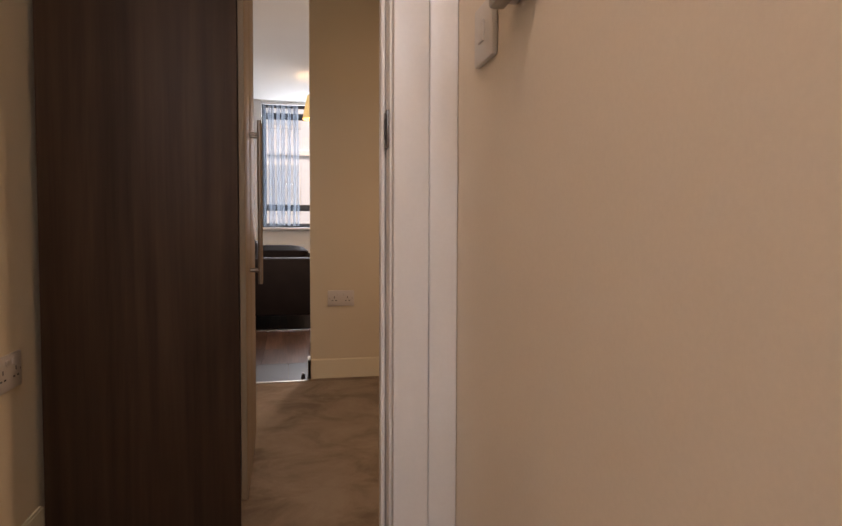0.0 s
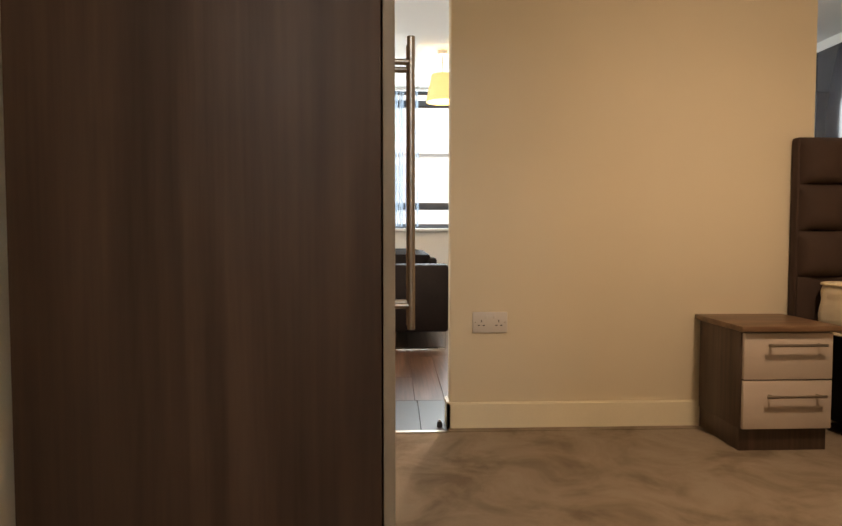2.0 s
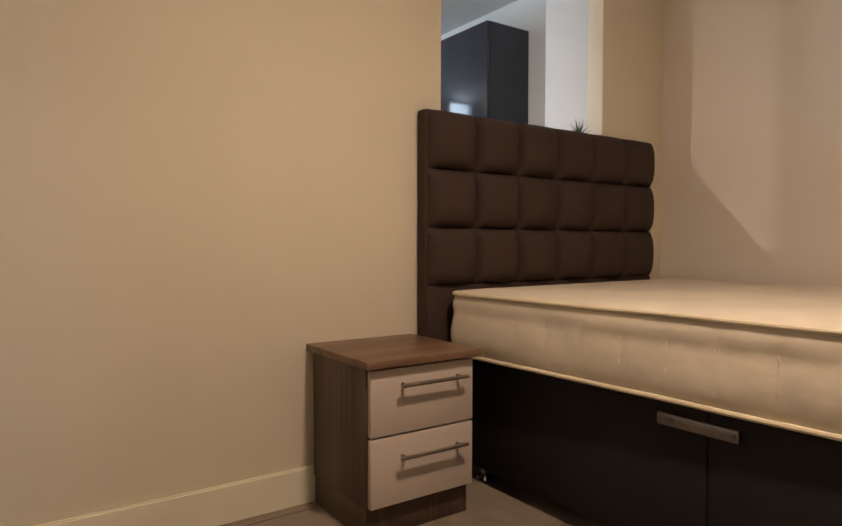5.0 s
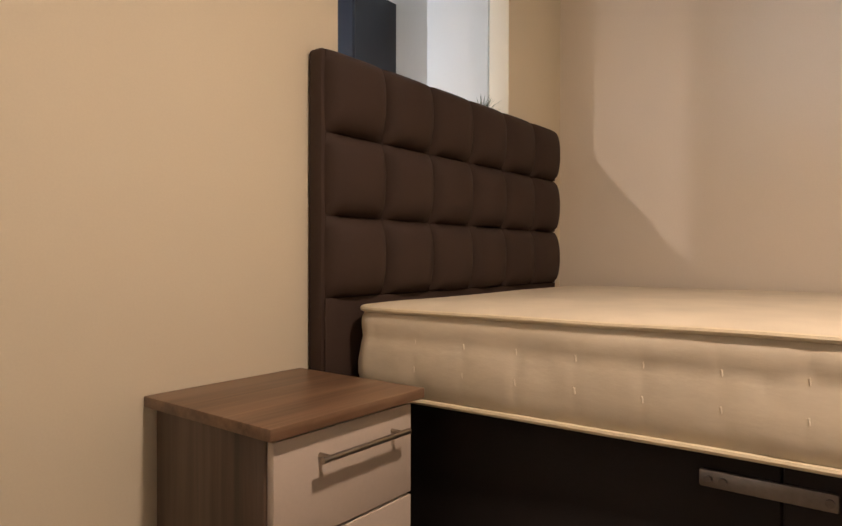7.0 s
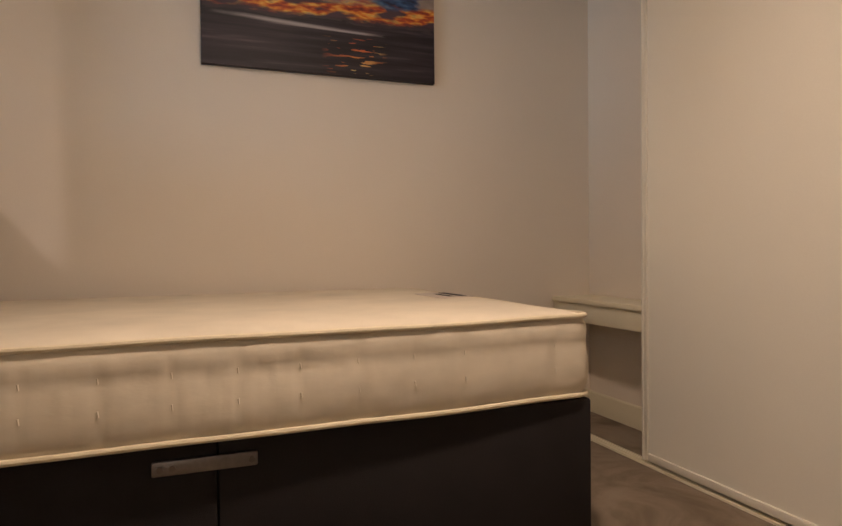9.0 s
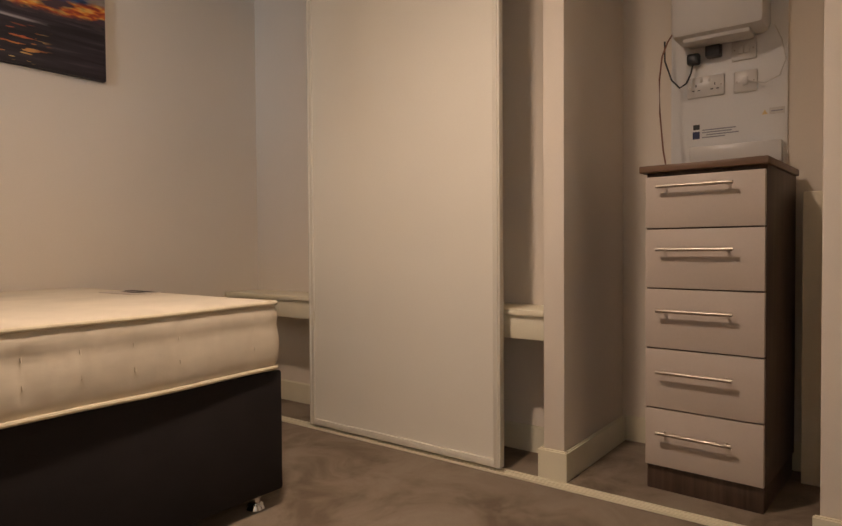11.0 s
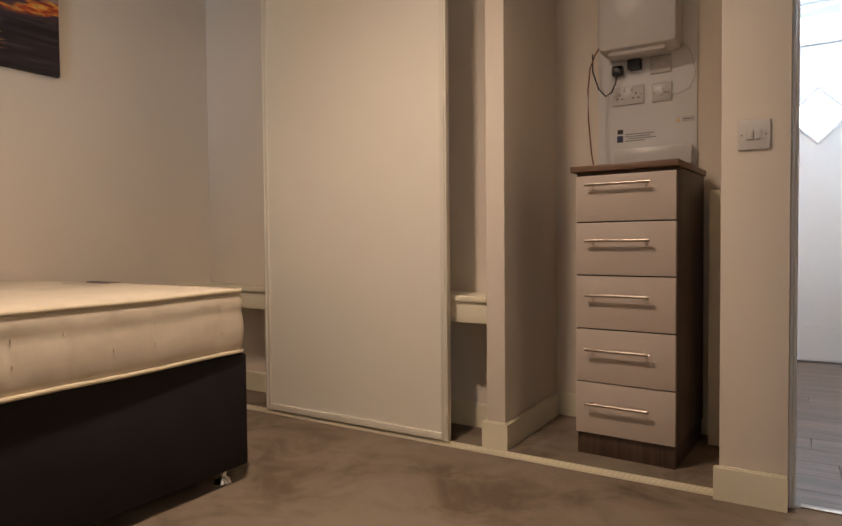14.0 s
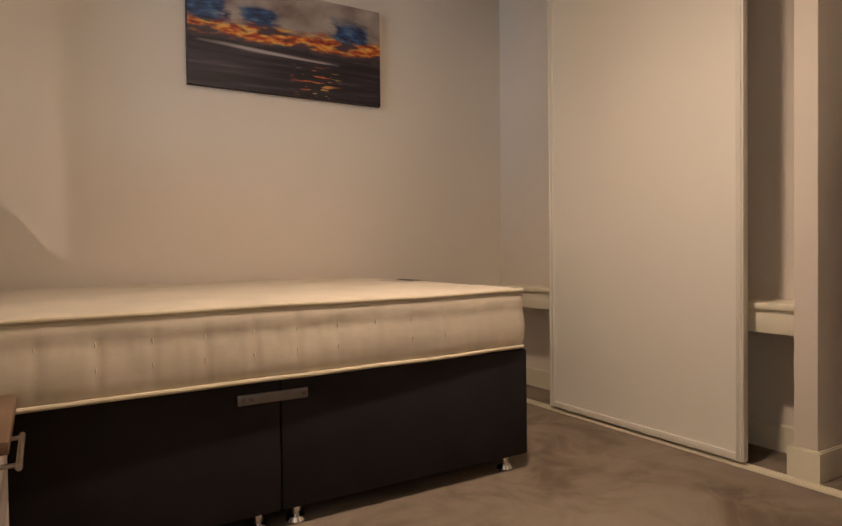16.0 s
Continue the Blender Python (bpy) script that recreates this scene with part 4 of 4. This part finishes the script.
def socket_plate(name, place, w, h, rz, gang, label, category="socket"):
    """A moulded plate against a wall, facing local -y; gang 2 has pin holes and rockers."""
    t = thing(name, place, label, category, group="white wall plates", rz=rz)
    boxpart("plate", PLASTIC, t, (-w / 2, w / 2, -0.009, 0.0, -h / 2, h / 2), 0.004)
    if category == "socket":
        n = 2 if gang == 2 else 1
        for k in range(n):
            cx = (k - (n - 1) / 2) * w * 0.5
            for dx, dz, a, b in ((0, 0.006, 0.0022, 0.0055), (-0.011, -0.014, 0.005, 0.0022), (0.011, -0.014, 0.005, 0.0022)):
                boxpart("pin_hole", DARKPLASTIC, t, (cx + dx - a, cx + dx + a, -0.0096, -0.0088, dz - b, dz + b), 0.0)
            boxpart("rocker", PLASTIC, t, (cx * 0.35 - 0.006 + (0.004 if k else -0.004), cx * 0.35 + 0.006 + (0.004 if k else -0.004), -0.013, -0.009, 0.018, 0.034), 0.0015)
    else:
        for k in range(gang):
            cx = (k - (gang - 1) / 2) * 0.022
            boxpart("rocker", PLASTIC, t, (cx - 0.0095, cx + 0.0095, -0.0135, -0.009, -0.016, 0.016), 0.002)
    for sx in (-1, 1):
        part("screw", tube(bmesh.new(), (sx * (w / 2 - 0.012), -0.0088, 0), (sx * (w / 2 - 0.012), -0.0104, 0), 0.003, 10), STEEL, t)
    return t


socket_plate("wall_socket", (0.082, 0.0, 0.497), 0.163, 0.097, 0, 2, "white double wall socket on the cream partition")
socket_plate("wall_socket", (-0.930, -2.13, 0.54), 0.15, 0.092, 90, 2, "white double wall socket beside the wardrobe")
socket_plate("light_switch", (0.056, -2.70, 1.181), 0.092, 0.094, 180, 2, "white two-rocker light switch on the door pier", "switch")
NY = -3.42
socket_plate("wall_socket", (0.609, NY + 0.012, 1.515), 0.142, 0.084, 180, 2, "white double socket on the niche board")
socket_plate("data_outlet", (0.462, NY + 0.012, 1.512), 0.084, 0.084, 180, 1, "white aerial outlet with thin leads in the niche", "switch")
socket_plate("fused_switch", (0.468, NY + 0.012, 1.638), 0.09, 0.084, 180, 2, "white twin switch with lit neons in the niche", "switch")
slab("niche_board", (0.318, 0.745, NY, NY + 0.011, 1.18, 2.3), TRIM, "white-painted service board on the niche wall", "board", 0.002)

u = thing("ventilation_unit", (0.545, NY + 0.011, 1.665), "white rounded ventilation unit high on the niche wall", "appliance")
boxpart("casing", PLASTIC, u, (-0.172, 0.162, 0.0, 0.17, 0.015, 0.62), 0.03)
boxpart("base_lip", PLASTIC, u, (-0.12, 0.12, 0.03, 0.14, 0.0, 0.03), 0.008)
cb = thing("cable_box", (0.497, NY + 0.011, 1.185), "white plastic cable trunking box on the niche board", "trunking")
boxpart("body", PLASTIC, cb, (-0.165, 0.165, 0.0, 0.045, 0.0, 0.082), 0.004)
st = thing("instruction_label", (0.587, NY + 0.0115, 1.305), "white instruction label with a dark blue emblem and small print", "label")
boxpart("emblem", plain("navy_print", (0.02, 0.03, 0.10), 0.5), st, (0.045, 0.072, 0.0, 0.0016, 0.0, 0.03), 0.0)
boxpart("emblem_top", DARKPLASTIC, st, (0.045, 0.070, 0.0, 0.0016, 0.038, 0.058), 0.0)
GREYPRINT = plain("grey_print", (0.30, 0.30, 0.34), 0.6)
for k, (a, b) in enumerate(((-0.09, 0.035), (-0.075, 0.035), (-0.10, 0.02), (-0.05, 0.035))):
    boxpart("print_line", GREYPRINT, st, (a, b, 0.0, 0.0014, 0.032 - k * 0.010, 0.036 - k * 0.010), 0.0)
ws = thing("warning_label", (0.367, NY + 0.0115, 1.372), "small white warning label with a yellow triangle", "label")
boxpart("paper", PLASTIC, ws, (-0.04, 0.012, 0.0, 0.0014, 0.0, 0.025), 0.0)
boxpart("print_line", GREYPRINT, ws, (-0.034, 0.006, 0.0014, 0.0022, 0.010, 0.014), 0.0)
tri = bmesh.new()
tv = [tri.verts.new(p) for p in ((0.018, 0.001, 0.002), (0.038, 0.001, 0.002), (0.028, 0.001, 0.021))]
tri.faces.new(tv)
tw = [tri.verts.new((v.co.x, 0.0, v.co.z)) for v in tv]
for i in range(3):
    tri.faces.new((tv[i], tv[(i + 1) % 3], tw[(i + 1) % 3], tw[i]))
part("triangle", tri, SHADE, ws, "yellow warning triangle")
pl = thing("power_plug", (0.652, NY + 0.0115, 1.628), "black three-pin plug with a looping black cable", "plug")
bm = box(bmesh.new(), -0.024, 0.024, 0.0, 0.038, -0.022, 0.022, 0.008)
part("plug_body", bm, DARKPLASTIC, pl)
cab = [(0.0, 0.03, -0.02), (0.005, 0.04, -0.06), (0.02, 0.05, -0.10), (0.045, 0.055, -0.115), (0.075, 0.06, -0.08), (0.10, 0.07, 0.0), (0.095, 0.09, 0.075)]
part("cable", sweep(bmesh.new(), cab, 0.0035, 8), DARKPLASTIC, pl)
ad = thing("power_adapter", (0.575, NY + 0.0115, 1.655), "dark blue-black plug-in power adapter", "adapter")
part("casing", box(bmesh.new(), -0.028, 0.028, 0.0, 0.05, -0.032, 0.032, 0.006), DARKPLASTIC, ad)
bc = thing("loose_cable", (0.702, NY + 0.10, 1.147), "thin brown cable hanging from the unit to the chest top", "cable")
pts = [(0.0, 0.055, 0.56), (0.012, 0.075, 0.53), (0.03, 0.09, 0.47), (0.04, 0.09, 0.38), (0.038, 0.09, 0.25), (0.025, 0.09, 0.10), (0.008, 0.09, 0.0034)]
part("cord", sweep(bmesh.new(), pts, 0.0032, 8), BROWNCABLE, bc)
wc = thing("white_cable", (0.412, NY + 0.012, 1.51), "thin white lead looping up from the aerial outlet", "cable")
pts = [(0.04, 0.012, 0.0), (-0.02, 0.03, -0.02), (-0.07, 0.03, 0.0), (-0.09, 0.02, 0.06), (-0.075, 0.012, 0.14), (-0.05, 0.01, 0.20)]
part("cord", sweep(bmesh.new(), pts, 0.0022, 8), PLASTIC, wc)


def ceiling_light(name, place, r, label):
    t = thing(name, place, label, "ceiling light", group="ceiling lamps")
    bm = tube(bmesh.new(), (0, 0, 0), (0, 0, -0.02), r, 32)
    part("base", bm, TRIM, t)
    bm = bmesh.new()
    rings = []
    for k in range(6):
        a = k / 5 * math.pi / 2
        rings.append([bm.verts.new((r * 0.85 * math.cos(a) * math.cos(2 * math.pi * i / 32), r * 0.85 * math.cos(a) * math.sin(2 * math.pi * i / 32), -0.02 - 0.028 * math.sin(a))) for i in range(32)] if k < 5 else [bm.verts.new((0, 0, -0.048))])
    for k in range(4):
        for i in range(32):
            j = (i + 1) % 32
            bm.faces.new((rings[k][i], rings[k][j], rings[k + 1][j], rings[k + 1][i]))
    for i in range(32):
        bm.faces.new((rings[4][i], rings[4][(i + 1) % 32], rings[5][0]))
    part("diffuser", bm, GLOW_WARM, t, "lit warm white diffuser")
    return t


ceiling_light("ceiling_lamp", (1.1, -1.5, H), 0.12, "round lit ceiling lamp of the bedroom")
ceiling_light("ceiling_lamp", (-0.35, -3.05, H), 0.08, "small round lit ceiling lamp of the hall")
# The one near the front door is an added fixture for the hall fill.
ceiling_light("ceiling_lamp", (-0.35, -4.1, H), 0.08, "small round lit ceiling lamp added near the front door as fill")
ceiling_light("ceiling_lamp", (0.10, 0.85, H), 0.08, "small round lit ceiling lamp of the living room")

# ---- hall things ----
th = thing("thermostat", (0.066, -3.125, 1.186), "white hall thermostat with a sloping grey cover", "thermostat")
boxpart("case", PLASTIC, th, (-0.016, 0.0, -0.045, 0.045, 0.006, 0.10), 0.004)
boxpart("cover", STEEL, th, (-0.038, -0.0165, -0.048, 0.048, 0.0, 0.11), 0.004, "grey hinged cover")
sw = thing("hall_switch", (0.066, -2.965, 1.150), "white light switch on the hall wall", "switch")
boxpart("plate", PLASTIC, sw, (-0.010, 0.0, -0.044, 0.044, 0.0, 0.088), 0.004)
boxpart("rocker", PLASTIC, sw, (-0.015, -0.010, -0.012, 0.012, 0.028, 0.06), 0.002)

# ---- living room things ----
ds = thing("door_stop", (-0.150, 0.02, 0.0), "small dark door stop with a steel pin", "door stop")
part("buffer", tube(bmesh.new(), (0, 0, 0.0), (0, 0, 0.026), 0.014, 18, 0.011), DARKPLASTIC, ds)
part("pin", tube(bmesh.new(), (0, 0, 0.0262), (0, 0, 0.034), 0.006, 12), STEEL, ds, "small steel pin")


def cushion(parent, name, w, d, h, m, material=None):
    bm = bmesh.new()
    n = 10
    for side in (1, -1):
        g = [[None] * (n + 1) for _ in range(n + 1)]
        for i in range(n + 1):
            for j in range(n + 1):
                u, v = 2 * i / n - 1, 2 * j / n - 1
                k = max(0.0, (1 - u ** 4) * (1 - v ** 4)) ** 0.5
                p = m @ Vector((u * w / 2 * (1 - 0.05 * v * v), side * (d / 2) * k, v * h / 2 * (1 - 0.05 * u * u)))
                g[i][j] = bm.verts.new(p)
        for i in range(n):
            for j in range(n):
                bm.faces.new((g[i][j], g[i + 1][j], g[i + 1][j + 1], g[i][j + 1]))
    bmesh.ops.remove_doubles(bm, verts=bm.verts, dist=0.0005)
    return part(name, bm, material or LEATHER, parent)


def sofa():
    t = thing("sofa", (-0.44, 2.76, 0), "dark brown leather two-seat sofa on a chrome sled frame", "sofa")
    x0, x1, y0, y1 = -0.48, 0.50, -0.79, 0.79
    boxpart("base", LEATHER, t, (x0 + 0.02, x1 - 0.02, y0 + 0.02, y1 - 0.02, 0.145, 0.30), 0.02)
    for a, b in ((y0, y0 + 0.15), (y1 - 0.15, y1)):
        boxpart("arm", LEATHER, t, (x0, x1, a, b, 0.14, 0.675), 0.03, "padded leather arm")
    boxpart("backrest", LEATHER, t, (x0 - 0.06, x0 + 0.10, y0 + 0.02, y1 - 0.02, 0.16, 0.69), 0.03)
    for k in (-1, 1):
        boxpart("seat_cushion", LEATHER, t, (x0 + 0.11, x1 - 0.01, k * 0.32 - 0.315, k * 0.32 + 0.315, 0.305, 0.46), 0.035)
        cushion(t, "back_cushion", 0.60, 0.24, 0.36, pose(x0 + 0.20, k * 0.32, 0.60, 0, -12, 90))
    cushion(t, "scatter_cushion", 0.72, 0.22, 0.36, pose(0.06, 0.53, 0.63, 62, 0, 4))
    cushion(t, "scatter_cushion", 0.42, 0.24, 0.34, pose(x0 + 0.20, y0 + 0.30, 0.71, -22, 10, 14))
    for y in (y0 + 0.03, y1 - 0.03):
        bm = bmesh.new()
        box(bm, x0 + 0.02, x1 - 0.02, y - 0.02, y + 0.02, 0.0, 0.012)
        box(bm, x0 + 0.02, x0 + 0.032, y - 0.02, y + 0.02, 0.012, 0.143)
        box(bm, x1 - 0.032, x1 - 0.02, y - 0.02, y + 0.02, 0.012, 0.143)
        part("sled_leg", bm, CHROME, t, "flat chrome sled leg")
    return t


sofa()


def heater():
    t = thing("panel_heater", (-1.0795, 1.72, 0.10), "white slim electric panel heater on the wall", "heater")
    boxpart("casing", PLASTIC, t, (0.012, 0.085, -0.34, 0.34, 0, 0.535), 0.012)
    boxpart("bracket", PLASTIC, t, (0.0, 0.012, -0.2, 0.2, 0.1, 0.4), 0.0)
    for k in range(3):
        z = 0.495 - k * 0.028
        boxpart("vent_slot", DARKPLASTIC, t, (0.0845, 0.0862, -0.32, 0.32, z, z + 0.012), 0.0)
        boxpart("vent_slot", DARKPLASTIC, t, (0.035, 0.080, -0.3412, -0.339, z, z + 0.010), 0.0)
    return t


heater()


def pendant():
    t = thing("pendant_lamp", (0.045, 2.5, H), "pendant lamp with a tapered pale yellow fabric shade", "pendant lamp")
    part("ceiling_rose", tube(bmesh.new(), (0, 0, 0), (0, 0, -0.03), 0.05, 24, 0.04), TRIM, t)
    part("cord", tube(bmesh.new(), (0, 0, -0.03), (0, 0, -0.19), 0.004, 8), PLASTIC, t)
    bm = bmesh.new()
    n = 36
    rings = []
    for r, z in ((0.095, -0.20), (0.14, -0.43), (0.137, -0.43), (0.092, -0.20)):
        rings.append([bm.verts.new((r * math.cos(2 * math.pi * i / n), r * math.sin(2 * math.pi * i / n), z)) for i in range(n)])
    for k in range(4):
        for i in range(n):
            j = (i + 1) % n
            bm.faces.new((rings[k][i], rings[k][j], rings[(k + 1) % 4][j], rings[(k + 1) % 4][i]))
    part("shade", bm, SHADE_LIT, t, "pale yellow fabric shade lit from inside")
    part("lamp_holder", tube(bmesh.new(), (0, 0, -0.19), (0, 0, -0.26), 0.018, 16), PLASTIC, t)
    return t


SHADE_LIT = plain("lit_yellow_fabric", (0.85, 0.70, 0.38), 0.8, spread=0.03, scale=20, bump=0.05)
sb = SHADE_LIT.node_tree.nodes["Principled BSDF"]
sb.inputs["Emission Color"].default_value = (1.0, 0.72, 0.25, 1)
sb.inputs["Emission Strength"].default_value = 0.55
pendant()


def wall_unit():
    t = thing("kitchen_wall_cabinet", (3.09, 1.035, 1.44), "dark gloss grey kitchen wall cabinet", "cabinet")
    boxpart("carcass", CABSIDE, t, (-0.33, 0.0, 0.0, 1.2, 0, 0.80), 0.002)
    for k in range(2):
        boxpart("door", CABINET, t, (-0.352, -0.332, 0.002 + k * 0.6, 0.598 + k * 0.6, 0.0, 0.80), 0.002, "dark high-gloss door")
    return t


wall_unit()


def plant():
    t = thing("potted_plant", (2.46, 0.07, 1.27), "small green artificial grass plant in a pot", "plant")
    part("pot", tube(bmesh.new(), (0, 0, 0), (0, 0, 0.06), 0.035, 20, 0.045), PLASTIC, t)
    bm = bmesh.new()
    rng = random.Random(7)
    for i in range(70):
        a, lean, ln = rng.uniform(0, 6.283), rng.uniform(0.02, 0.09), rng.uniform(0.07, 0.14)
        dx, dy = math.cos(a), math.sin(a)
        px, py = -dy, dx
        prev = None
        for k in range(5):
            f = k / 4
            c = Vector((dx * lean * f * f, dy * lean * f * f, 0.05 + ln * f * (1 - 0.25 * f * lean / 0.09)))
            wd = 0.004 * (1 - f) + 0.0004
            row = (bm.verts.new(c + Vector((px * wd, py * wd, 0))), bm.verts.new(c - Vector((px * wd, py * wd, 0))))
            if prev:
                bm.faces.new((prev[0], prev[1], row[1], row[0]))
            prev = row
    part("leaves", bm, LEAF, t)
    return t


plant()

# ---- laminate planks ----


def planks(parent, name, x0, x1, y0, y1, along, width, length, material, seed):
    rng = random.Random(seed)
    shapes = {}
    lo, hi = (y0, y1) if along == 1 else (x0, x1)
    a, b = (x0, x1) if along == 1 else (y0, y1)
    k = 0
    while a < b - 0.002:
        w = min(width, b - a)
        p = lo - rng.uniform(0.0, length * 0.9)
        while p < hi - 0.002:
            s, e = max(p, lo), min(p + length, hi)
            if e - s > 0.01:
                key = (round(w, 4), round(e - s, 4))
                if key not in shapes:
                    g = 0.0009
                    d = (g, w - g, g, e - s - g, -0.012, 0.0) if along == 1 else (g, e - s - g, g, w - g, -0.012, 0.0)
                    shapes[key] = finish(name, box(bmesh.new(), *d, 0.0012, 1), material, False)
                ob = new(name, shapes[key])
                ob.parent = parent
                ob.location = (a, s, 0) if along == 1 else (s, a, 0)
            p += length
        a += width
        k += 1


planks(floor_l, "floor_tile", -1.08, 3.09, -0.045, 0.49, 1, 0.21, 20.0, SLATE, 4)
planks(floor_l, "plank", -1.08, 3.09, 0.49, 3.75, 1, 0.165, 1.29, LAM, 3)
planks(floor_h, "plank", -0.86, 0.30, -5.56, -2.76, 0, 0.165, 1.29, LAMH, 5)
